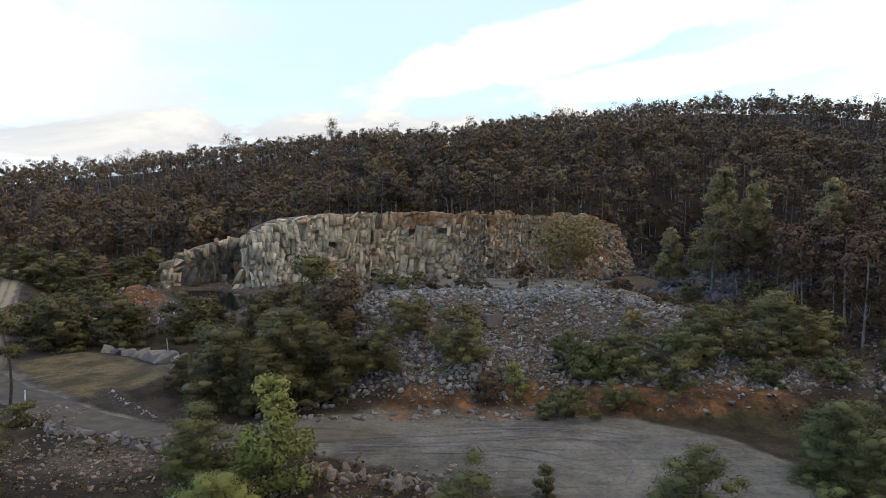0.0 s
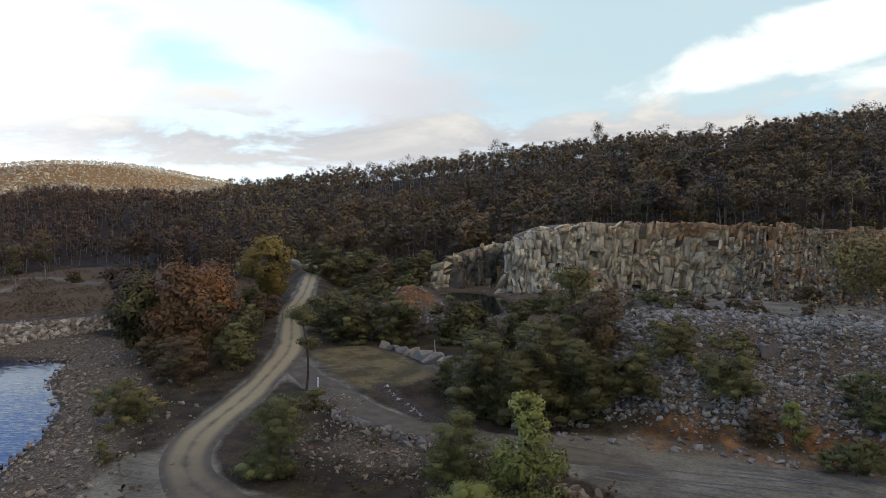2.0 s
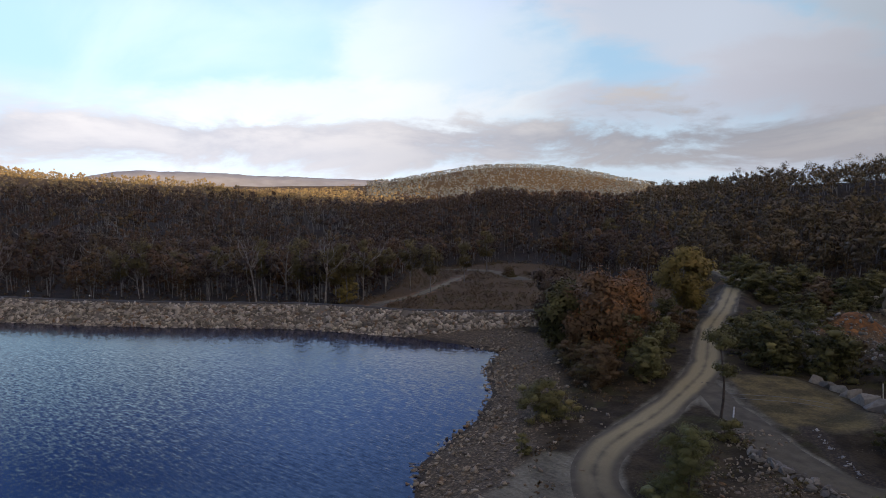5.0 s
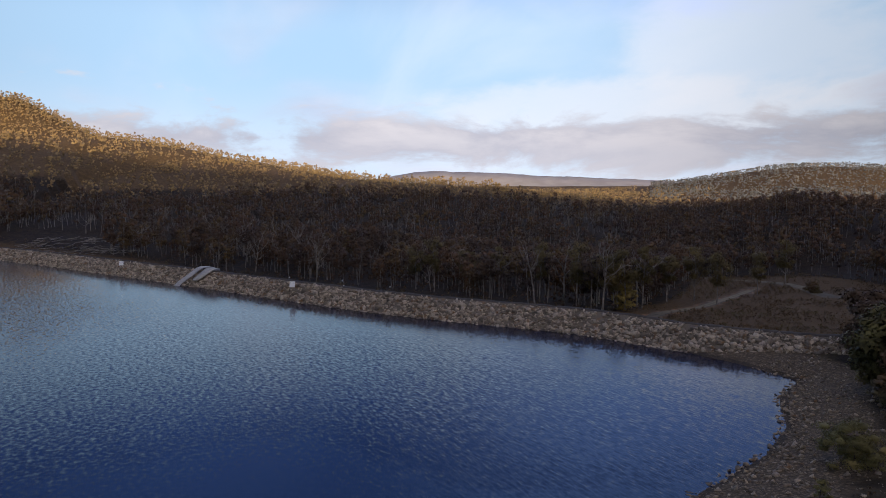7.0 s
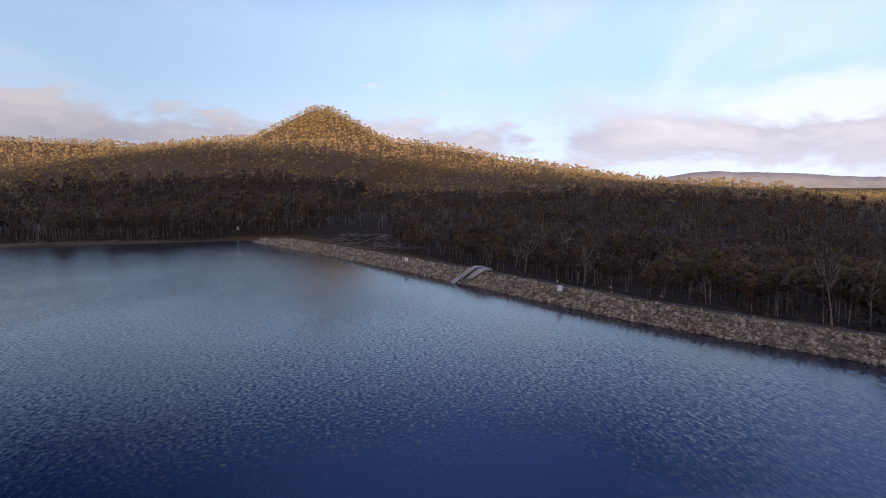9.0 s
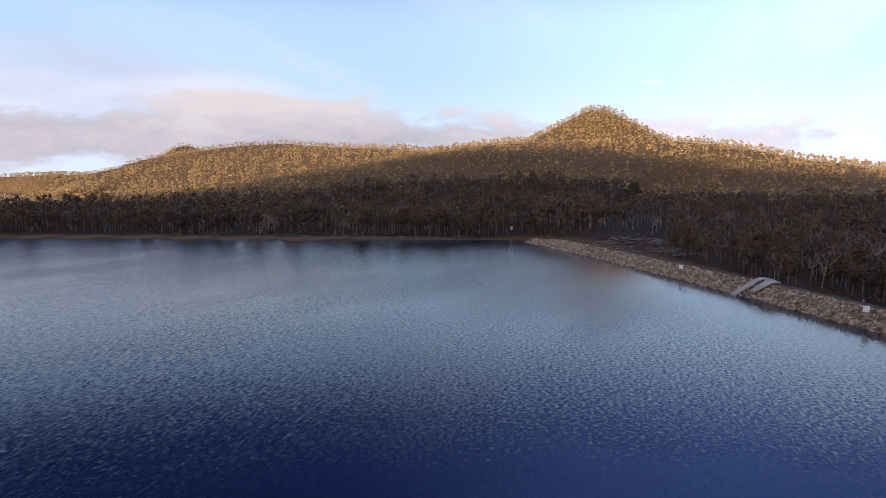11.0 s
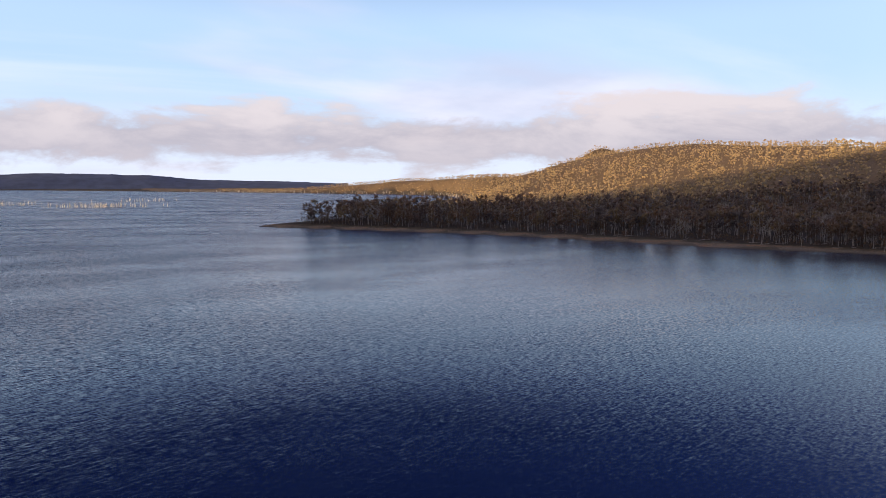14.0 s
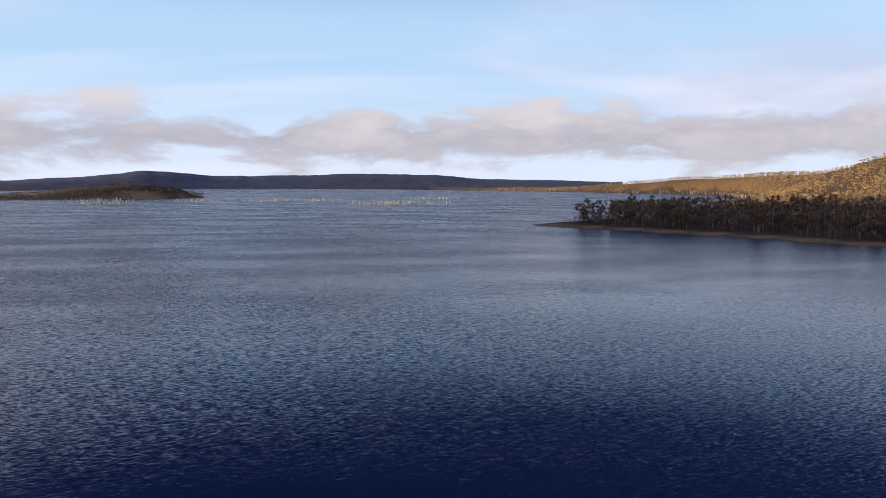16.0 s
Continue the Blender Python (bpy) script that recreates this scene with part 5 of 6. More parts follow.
def grow_tree(h, w, base, clumps, per, leaf, sides=5, limbs=7, form="tree", quad=True, lean=0.0, trunk_r=0.016, rings=5, split=False, level=0, fill=0.55, hang=0.85):
    """Wood and leaves of one plant of height h and crown width w, standing at the origin."""
    k = np.linspace(0, 1, rings)
    bend = rng.normal(0, 0.035 * h, 2)
    top = h * (0.93 if form != "bush" else 0.6)
    axis = np.stack([bend[0] * k ** 2 + lean * h * k, bend[1] * k ** 2, k * top - 0.3 * (k == 0)], 1)
    wood = [tube(axis, h * trunk_r * (1 - 0.8 * k) + 0.015, sides)]
    u = rng.random(clumps)
    ang = rng.uniform(0, 2 * np.pi, clumps)
    if form == "bush":
        n = max(3, int(2 + w * 0.55))
        la, lr = rng.uniform(0, 2 * np.pi, n), rng.uniform(0.12, 0.33, n) * w
        lh, lw = h * rng.uniform(0.60, 0.97, n), w * rng.uniform(0.20, 0.30, n)
        lr[0], lh[0] = 0.05 * w, h * 0.95
        g = rng.integers(0, n, clumps)
        ring = np.sqrt(np.clip(1 - u ** 2.2, 0, 1)) * rng.uniform(0.45, 1.0, clumps) * lw[g]
        px, py = np.cos(la[g]) * lr[g] + np.cos(ang) * ring, np.sin(la[g]) * lr[g] + np.sin(ang) * ring
        rad, ang = np.hypot(px, py), np.arctan2(py, px)
        cz = lh[g] * (base + (1 - base) * u)
        rc = (w + h) * 0.5 * rng.uniform(0.09, 0.17, clumps)
    elif form == "cone":
        rad = 0.5 * w * (1 - 0.85 * u) ** 0.8 * rng.uniform(0.4, 0.95, clumps)
        cz = h * (base + (0.97 - base) * u)
        rc = w * rng.uniform(0.12, 0.18, clumps) * (1.1 - 0.5 * u)
    else:
        rad = 0.5 * w * np.sin(np.pi * (0.12 + 0.76 * u)) ** 0.7 * rng.uniform(0.2, 0.95, clumps)
        cz = h * (base + (0.96 - base) * u)
        rc = w * rng.uniform(0.11, 0.21, clumps) * (30.0 / max(clumps, 12)) ** 0.33
    cx = np.interp(cz, axis[:, 2], axis[:, 0]) + np.cos(ang) * rad
    cy = np.interp(cz, axis[:, 2], axis[:, 1]) + np.sin(ang) * rad
    cen = np.stack([cx, cy, cz], 1)
    for i in range(min(limbs, clumps)):
        z0 = max(cen[i, 2] - rng.uniform(0.12, 0.3) * h, 0.06 * h)
        z0 = min(z0, top * 0.9)
        a = np.array([np.interp(z0, axis[:, 2], axis[:, 0]), np.interp(z0, axis[:, 2], axis[:, 1]), z0])
        m = (a + cen[i]) / 2 + np.array([0, 0, -0.03 * h]) + rng.normal(0, 0.015 * h, 3)
        r = h * trunk_r * 0.42 * (1 - 0.5 * z0 / h)
        wood.append(tube([a, m, cen[i]], [r, r * 0.7, r * 0.25], 4 if sides > 4 else 3))
    flat = {"bush": 0.55, "cone": 0.7}.get(form, hang)
    lv, lt, ln = leaves(cen, rc, per, leaf, flat, quad, soft_w=(0.45, 1.0) if form == "tree" else (0.75, 0.7), inner=0.5)
    if fill:
        cv, ct, cn = cores(cen, rc * fill, flat, level, 0.4)
        lv, lt, ln = np.vstack([cv, lv]), np.vstack([ct, lt + len(cv)]), np.vstack([cn, ln])
    return (wood if split else join(wood)), (lv, lt, ln)


def combined(wl):
    (wv, wt), (lv, lt, ln) = wl
    return np.vstack([wv, lv]), np.vstack([wt, lt + len(wv)]), np.concatenate([np.zeros(len(wt), int), np.ones(len(lt), int)]), np.vstack([point_normals(wv, wt), ln])


def plant(name, x, y, wl, bark, leaf, label, category, group="", turn=0.0, z=None):
    """One plant as a thing with a trunk and a crown."""
    ob = new(name)
    ob.matrix_world = pose(x, y, one_z(x, y) if z is None else z, 0, 0, turn)
    tagged(ob, label, category, group)
    stem = wl[0]
    trunk = part("trunk", mesh_np("trunk", *(stem[0] if isinstance(stem, list) else stem), [bark], smooth=True), ob)
    for limb in stem[1:] if isinstance(stem, list) else ():
        part("limb", mesh_np("limb", *limb, [bark], smooth=True), trunk)
    part("crown", put_normals(mesh_np("crown", wl[1][0], wl[1][1], [leaf]), wl[1][2]), ob)
    return ob


KIND = {
    "gr": ("wattle_bush", M_WATTLE, "dense green wattle bush on the gravelly ground", "bush"),
    "dk": ("dark_bush", M_DARKLEAF, "dense dark green tall bush beside the quarry track", "bush"),
    "ol": ("olive_bush", M_OLIVE, "olive green spreading bush on stony ground", "bush"),
    "lt": ("young_wattle", M_LIGHT, "bright yellow-green young wattle by the gravel pad", "bush"),
    "pu": ("heath_bush", M_HEATH, "dull purple-brown bush among the rubble", "bush"),
    "br": ("brown_bush", M_HEATH, "brown scrubby bush at the wood's edge", "bush"),
    "ye": ("ochre_bush", M_YELLOW, "yellow-brown bush behind the dam crest", "bush"),
}
# kind, x, y, height, width
BUSHES = [
    ("gr", -18.1, 48.4, 6.5, 6.4), ("dk", -18.7, 65.6, 9.2, 9.8), ("dk", -10.9, 66.2, 7.8, 8.4), ("dk", -22.6, 68.1, 5.7, 5.8), ("dk", -15.0, 69.3, 9.2, 8.5),
    ("dk", -6.0, 69.5, 5.3, 6.2), ("ol", 0.9, 70.6, 5.7, 7.2), ("ol", -3.4, 76.4, 4.8, 6.2), ("lt", 7.0, 66.0, 2.8, 3.2), ("pu", 4.5, 65.8, 2.9, 3.7),
    ("gr", 13.2, 69.6, 4.9, 7.2), ("gr", 18.2, 70.4, 4.6, 7.4), ("gr", 25.0, 71.2, 4.2, 8.2), ("gr", 11.2, 61.8, 3.3, 5.0), ("gr", 16.4, 63.6, 2.4, 5.0),
    ("ol", 22.2, 65.6, 3.2, 6.0), ("ol", 38.4, 77.7, 6.8, 9.0), ("ol", 43.3, 80.2, 5.6, 7.6), ("gr", 40.0, 68.4, 2.9, 6.6), ("ol", 37.6, 88.9, 3.6, 6.0),
]
BUSHES2 = [
    ("ol", 50.7, 94.5, 4.7, 8.2), ("gr", 29.1, 47.5, 7.6, 7.6), ("gr", 33.0, 51.2, 5.4, 6.1), ("gr", 2.0, 42.6, 5.0, 5.6), ("gr", 16.3, 42.5, 5.4, 6.4),
    ("lt", -14.6, 42.5, 3.6, 7.6), ("dk", 7.2, 46.0, 2.4, 2.6), ("dk", -50.2, 91.8, 7.4, 8.8), ("dk", -44.3, 96.2, 8.0, 10.4), ("dk", -55.0, 95.5, 6.6, 7.7),
    ("dk", -85.7, 150.7, 8.6, 12.3), ("dk", -93.8, 153.9, 9.0, 10.5), ("br", -76.5, 157.5, 6.5, 9.4), ("ol", -57.6, 74.5, 7.2, 7.2), ("br", -60.4, 65.7, 5.6, 8.2),
    ("ol", -54.3, 52.3, 4.8, 7.2), ("ol", -47.7, 42.7, 2.3, 2.2), ("gr", -31.9, 45.9, 7.0, 6.4), ("dk", -82.8, 160.6, 8.9, 12.6), ("ye", -150.1, 77.0, 6.4, 7.4),
]
BUSHES3 = [
    ("ol", -38.4, 61.0, 2.4, 3.8), ("br", -183.8, 157.5, 3.8, 8.0), ("dk", -88.0, 124.4, 4.6, 9.0), ("dk", -79.0, 106.0, 5.2, 7.0), ("ol", -64.0, 113.0, 4.4, 7.0),
    ("br", -66.0, 70.0, 5.0, 7.0), ("dk", -69.0, 81.0, 6.6, 8.0), ("dk", -76.0, 80.0, 7.0, 9.0), ("ol", -62.0, 100.0, 4.6, 6.5), ("dk", -39.0, 103.0, 6.6, 8.0),
    ("dk", -36.5, 108.0, 5.2, 7.0), ("gr", 46.0, 60.0, 5.2, 7.0), ("gr", 50.0, 72.0, 4.8, 7.0), ("ol", -24.0, 104.0, 4.0, 6.0), ("dk", -27.5, 72.0, 3.6, 4.6),
    ("ol", -36.0, 151.0, 2.2, 3.2), ("ol", -8.0, 96.5, 2.2, 4.0), ("ol", -3.5, 97.5, 1.9, 3.6), ("br", 2.5, 96.0, 1.6, 3.0), ("br", 11.0, 94.0, 1.4, 2.8),
]


BUSHES4 = [
    ("dk", -36.0, 97.0, 5.0, 7.0), ("ol", -31.0, 90.5, 3.6, 5.0), ("dk", -27.0, 84.0, 5.6, 7.0), ("dk", -24.0, 77.5, 5.8, 7.0), ("ol", -20.5, 84.0, 6.6, 8.0),
    ("br", -47.5, 106.0, 3.6, 6.0), ("dk", -62.0, 106.0, 4.8, 7.0), ("ol", -70.0, 120.0, 3.6, 6.0), ("ol", -60.5, 121.0, 4.2, 6.4), ("dk", -27.0, 98.0, 5.2, 7.0),
    ("gr", 30.0, 78.0, 3.4, 6.0), ("gr", 31.5, 66.0, 2.6, 5.0), ("ol", 45.5, 88.0, 4.6, 7.4), ("dk", 36.0, 60.0, 3.0, 5.0), ("ol", -13.5, 86.0, 6.0, 7.0),
    ("ol", -70.5, 93.0, 4.2, 6.0), ("br", -73.0, 101.0, 4.6, 6.6), ("dk", -66.0, 88.0, 4.2, 6.0), ("br", 25.0, 100.0, 1.5, 3.2), ("br", 31.0, 98.0, 1.6, 3.4),
]


BUSHES5 = [
    ("dk", -66.5, 150.0, 7.5, 9.5), ("br", -73.0, 147.0, 6.5, 9.0), ("dk", -68.0, 158.0, 8.5, 10.0), ("ol", -62.5, 140.0, 4.0, 7.0), ("dk", -71.0, 137.0, 5.0, 8.5),
    ("br", -12.0, 93.5, 1.8, 4.2), ("ol", -6.0, 94.0, 1.7, 4.0), ("br", -1.0, 93.0, 1.9, 4.4), ("br", 5.0, 92.5, 1.6, 3.4), ("ol", 36.0, 108.0, 1.6, 3.6), ("br", 42.0, 112.0, 1.8, 4.0),
    ("br", 12.0, 104.0, 2.4, 5.0), ("br", 27.0, 107.0, 2.2, 5.0), ("dk", 47.0, 104.0, 3.4, 6.0), ("dk", 55.0, 110.0, 4.6, 7.0), ("dk", 56.0, 122.0, 5.2, 8.0), ("dk", 46.0, 128.0, 3.8, 6.5),
    ("dk", -29.0, 126.0, 4.0, 8.0), ("ol", -24.0, 131.0, 3.0, 6.0), ("br", -31.0, 136.0, 2.6, 6.0), ("ol", -22.0, 122.0, 4.0, 7.0), ("dk", -30.5, 117.0, 4.4, 7.0),
    ("ol", 3.0, 79.5, 2.0, 4.0), ("ye", 21.5, 77.0, 1.6, 3.4), ("dk", 33.5, 72.5, 3.8, 7.0), ("dk", 29.0, 74.5, 4.2, 8.0),
]


def build_bushes():
    for k, x, y, h, w in BUSHES + BUSHES2 + BUSHES3 + BUSHES4 + BUSHES5:
        name, leaf, label, cat = KIND[k]
        near = math.hypot(x, y)
        size = 0.070 if near < 62 else 0.104 if near < 90 else 0.19
        n = int(np.clip(14 + 1.2 * w * h, 20, 110))
        per = int(np.clip(w * h * 31 / (size / 0.3) ** 2 / n, 12, 300))
        wl = grow_tree(h, w * 1.08, 0.02, n, per, size, 5, 9, "bush" if k != "lt" else "cone", quad=False, level=1, lean=rng.normal(0, 0.03), trunk_r=0.014)
        plant(name, x, y, wl, M_DARKBARK, leaf, label, cat, name.replace("_", " ") + "es", turn=rng.uniform(0, 360))


build_bushes()


def single_tree(name, x, y, h, w, base, leaf, bark, label, clumps=34, per=50, size=0.42, form="tree", lean=0.0, limbs=16, trunk_r=0.016):
    wl = grow_tree(h, w, base, clumps, int(per * 2.6), size * 0.58, 6, limbs, form, quad=False, lean=lean, trunk_r=trunk_r, split=True, fill=0.3)
    return plant(name, x, y, wl, bark, leaf, label, "tree", turn=rng.uniform(0, 360))


single_tree("young_wattle_tree", -12.4, 48.9, 8.2, 7.0, 0.08, M_LIGHT, M_DARKBARK, "bright yellow-green young wattle tree by the gravel pad", 46, 60, 0.27, "cone")


def slender_tree(x, y):
    stem = [(0, 0, -0.2), (0.35, 0.1, 2.0), (0.45, 0.1, 4.0), (0.15, 0, 6.0), (-0.5, 0, 7.6), (-1.3, 0, 8.7)]
    wood = [tube(stem, [0.17, 0.14, 0.12, 0.10, 0.07, 0.04], 7)]
    tufts = [((-1.6, 0.2, 9.0), 0.9), ((-0.6, -0.4, 9.1), 0.8), ((0.3, 0.3, 8.6), 0.7), ((-2.3, -0.3, 8.4), 0.6), ((1.5, 0.1, 6.0), 0.6), ((2.1, -0.2, 5.7), 0.5), ((-1.0, 0.2, 5.6), 0.5), ((-0.6, 0, 7.9), 0.5)]
    for (a, b, c), r in tufts:
        z0 = c - 1.1 if c > 7 else c - 0.7
        k = np.interp(z0, [q[2] for q in stem], [q[0] for q in stem])
        wood.append(tube([(k, 0, z0), ((k + a) / 2, b / 2, c - 0.45), (a, b, c)], [0.06, 0.04, 0.02], 5))
    cen, rad = np.array([q[0] for q in tufts]), np.array([q[1] for q in tufts]) * 1.7
    plant("slender_tree", x, y, (wood, leaves(cen, rad, 460, 0.12, 0.5, False)), M_DARKBARK, M_OLIVE, "slender bent dark-trunked tree with tufted crown beside the road", "tree", turn=-35)


slender_tree(-42.0, 65.8)
single_tree("ochre_gum_tree", -82.0, 114.0, 14.0, 12.0, 0.22, M_YELLOW, M_BARK, "round yellow-brown gum tree with pale spreading limbs", 60, 60, 0.5, trunk_r=0.018)
single_tree("russet_gum_tree", -66.5, 74.5, 13.0, 11.5, 0.16, M_RUSSET, M_BARK, "russet-leaved gum tree beside the gravel road", 50, 60, 0.45)
single_tree("russet_gum_tree", -72.0, 86.0, 10.0, 9.5, 0.12, M_RUSSET, M_BARK, "russet-leaved gum tree beside the gravel road", 46, 60, 0.45)
single_tree("russet_gum_tree", -80.0, 95.0, 10.5, 10.5, 0.16, M_RUSSET, M_BARK, "russet-leaved gum tree behind the shore", 44, 55, 0.48)
single_tree("dark_gum_tree", -73.0, 73.6, 11.0, 8.6, 0.14, M_DARKLEAF, M_DARKBARK, "dark-leaved gum tree at the end of the dam", 46, 55, 0.45)
single_tree("dark_gum_tree", -93.0, 90.0, 9.5, 7.6, 0.14, M_EUCV, M_DARKBARK, "dark-leaved gum tree at the end of the dam crest", 40, 50, 0.5)
single_tree("dark_gum_tree", -86.0, 84.0, 9.0, 8.6, 0.12, M_EUCV, M_DARKBARK, "dark-leaved gum tree above the shore", 40, 50, 0.5)
single_tree("spreading_gum_tree", 20.0, 108.0, 10.0, 12.5, 0.30, M_SPREAD, M_BARK, "grey-limbed spreading gum tree on the quarry bench", 36, 44, 0.40, limbs=24, trunk_r=0.02)
for gx, gy, gh, gw in ((53.5, 137.0, 25.5, 10.5), (62.0, 139.0, 24.0, 10.0), (71.0, 128.0, 15.0, 8.0), (76.0, 133.0, 18.0, 9.0), (48.0, 146.0, 13.0, 7.0)):
    single_tree("tall_gum_tree", gx, gy, gh, gw, 0.22, M_TALLGUM, M_BARK, "tall olive-green gum tree beside the scree", 90, 60, 0.40, "cone")
single_tree("olive_gum_tree", -20.0, 110.0, 11.5, 10.0, 0.10, M_OLIVE, M_DARKBARK, "olive gum tree rising before the quarry face", 60, 56, 0.36, "bush")
single_tree("brown_gum_tree", -11.8, 79.5, 8.6, 8.6, 0.06, M_BROWNLEAF, M_DARKBARK, "brown-leaved bushy tree among the green bushes", 60, 60, 0.28, "bush")


single_tree("emergent_gum_tree", -66.5, 424.0, 21.0, 12.0, 0.42, M_EUC, M_BARK, "tall gum tree standing above the ridge line", 12, 40, 0.55)
single_tree("white_gum_tree", -26.5, 262.0, 17.0, 8.0, 0.45, M_EUC, M_BARK, "white-trunked gum tree on the hillside", 24, 26, 0.7, trunk_r=0.02)


for gx, gy in VALLEY_EDGE:
    single_tree("valley_gum_tree", gx, gy, rng.uniform(12, 17), rng.uniform(5.5, 8.0), 0.40, M_VALLEYGUM, M_BARK, "tall pale-trunked gum tree at the edge of the valley forest", 22, 40, 0.42, limbs=9, trunk_r=0.013)


# woods, from a few grown trees set out over the hills
def shapes(n, **kw):
    out = []
    for _ in range(n):
        h = 1.0
        a = grow_tree(12.0, rng.uniform(4.6, 7.6) if "w" not in kw else kw["w"], kw.get("base", rng.uniform(0.22, 0.50)), kw["clumps"], kw["per"], kw["leaf"],
                      kw["sides"], kw["limbs"], kw.get("form", "tree"), kw.get("quad", False), level=kw.get("level", 0), fill=kw.get("fill", 0.5), hang=kw.get("hang", 1.0), trunk_r=kw.get("trunk_r", 0.013), rings=kw.get("rings", 4))
        v, t, s, n = combined(a)
        out.append((v / 12.0 * h, t, s, n))
    return out


CLOSE_GUM = shapes(10, clumps=26, per=44, leaf=0.18, sides=4, limbs=9, fill=0.45)
NEAR_GUM = shapes(20, clumps=13, per=22, leaf=0.31, sides=3, limbs=2, fill=0.55)
MID_GUM = shapes(16, clumps=6, per=9, leaf=0.54, sides=3, limbs=0, rings=2, fill=0.65)
FAR_GUM = shapes(12, clumps=3, per=5, leaf=0.80, sides=3, limbs=0, rings=2, w=8.0, fill=0.95, base=0.14)
TINY_GUM = shapes(8, clumps=2, per=3, leaf=1.5, sides=3, limbs=0, rings=2, w=9.0, fill=0.95, base=0.1)
SCRUB = shapes(8, clumps=5, per=7, leaf=1.15, sides=3, limbs=0, form="bush", base=0.02, w=15.0, rings=2, fill=0)
SKY_GUM = shapes(8, clumps=7, per=36, leaf=0.30, sides=4, limbs=7, base=0.52, w=7.5, hang=0.7, fill=0)


def bare_shapes(n, boughs, twigs, sides=3):
    """Leafless trees about one unit tall: a forked trunk, rising boughs and twigs."""
    out = []
    for _ in range(n):
        k = np.linspace(0, 1, 4)
        bend = rng.normal(0, 0.05, 2)
        axis = np.stack([bend[0] * k ** 2, bend[1] * k ** 2, k * 0.8 - 0.02 * (k == 0)], 1)
        wood = [tube(axis, 0.017 * (1 - 0.75 * k) + 0.003, sides)]
        for i in range(boughs):
            z0 = rng.uniform(0.25, 0.72)
            a = np.array([np.interp(z0, axis[:, 2], axis[:, 0]), np.interp(z0, axis[:, 2], axis[:, 1]), z0])
            th, reach = rng.uniform(0, 2 * np.pi), rng.uniform(0.14, 0.30)
            d = np.array([math.cos(th) * reach, math.sin(th) * reach, rng.uniform(0.12, 0.30)])
            m, e = a + d * 0.5 + np.array([0, 0, -0.03]), a + d
            wood.append(tube([a, m, e], [0.009, 0.007, 0.004], sides))
            for _ in range(twigs):
                f = m + (e - m) * rng.uniform(0.1, 0.9)
                wood.append(tube([f, f + d * 0.25 + rng.normal(0, 0.06, 3) + np.array([0, 0, 0.06])], [0.005, 0.003], sides))
        v, t = join(wood)
        out.append((v, t, np.zeros(len(t), int), point_normals(v, t)))
    return out


NEAR_TWIG = bare_shapes(8, 8, 2)
MID_TWIG = bare_shapes(6, 6, 1)


def outside(x, y):
    """Where woods may grow."""
    ok = (poly_sdf(LAKE, x, y) > 9) & (poly_sdf(SITE, x, y) > 2) & (poly_sdf(HEATH, x, y) > 3)
    ok &= ~((line_near(DAM, x, y)[0] < 34) & (x < -95))
    ok &= ~(poly_sdf([(-330, -112), (-300, -78), (-330, -60), (-372, -90), (-380, -130), (-350, -140)], x, y) < 0)
    for line in (ROAD, TRACK, TRACK_FAR):
        ok &= line_near(line, x, y)[0] > 4
    return ok


def jittered(az0, az1, r0, r1, spacing):
    """Scattered places in a sector round the origin; angles anticlockwise from +y."""
    n = int(0.5 * radians(az1 - az0) * (r1 ** 2 - r0 ** 2) / spacing ** 2)
    a = np.radians(rng.uniform(az0, az1, n))
    r = np.sqrt(rng.uniform(r0 ** 2, r1 ** 2, n))
    return np.column_stack([-np.sin(a) * r, np.cos(a) * r])


def wood(name, xy, shp, h0, h1, mats, label, slot=None):
    xy = xy[outside(xy[:, 0], xy[:, 1]) & ((np.hypot(xy[:, 0], xy[:, 1]) < 535) | towards_lake(xy[:, 0], xy[:, 1]))]
    h = rng.uniform(h0, h1, len(xy)) * (1 + 0.18 * value_noise(xy[:, 0], xy[:, 1], 40, 51))
    z = ground_z(xy[:, 0], xy[:, 1]) - 0.2
    v, t, s, n, r = scatter(shp, np.column_stack([xy, z]), h, 0.05)
    me = put_normals(mesh_np(name, v, t, mats, s), n)
    put_attr(me, "tint", r)
    return tagged(new(name, me), label, "forest", kind="stuff")


GUM, VAL, SUNLIT, TWG = [M_BARK, M_EUC], [M_BARK, M_EUCV], [M_DRYBARK, M_EUCH], [M_BARK, M_TWIG]
wood("valley_side_wood", jittered(36, 62, 150, 300, 6.2), NEAR_GUM, 8, 14, VAL, "dark gum forest on the valley side below the quarry")
wood("quarry_hill_wood", jittered(-46, 36, 150, 300, 6.0), NEAR_GUM, 9, 15, GUM, "olive-brown gum forest on the hillside above the quarry")
wood("valley_side_far_wood", jittered(40, 62, 300, 540, 7.4), MID_GUM, 8, 12.5, VAL, "dark gum forest along the low end of the ridge")
wood("quarry_ridge_wood", jittered(-46, 40, 300, 530, 7.2), MID_GUM, 8, 12.5, GUM, "olive-brown gum forest along the ridge")
wood("ridge_top_trees", jittered(-48, 40, 380, 500, 27.0), SKY_GUM, 11, 17, GUM, "taller tuft-crowned gums along the ridge")
wood("right_slope_wood", jittered(-48, -22, 85, 150, 6.0), CLOSE_GUM, 9, 16, VAL, "dark gum forest on the slope beside the quarry")
wood("valley_wood", jittered(52, 120, 130, 340, 6.6), NEAR_GUM, 8, 14, VAL, "brown gum forest in the valley below the dam")
wood("valley_bare_trees", jittered(52, 125, 130, 360, 15.0), NEAR_TWIG, 10, 15, TWG, "grey bare-twigged trees among the valley forest")
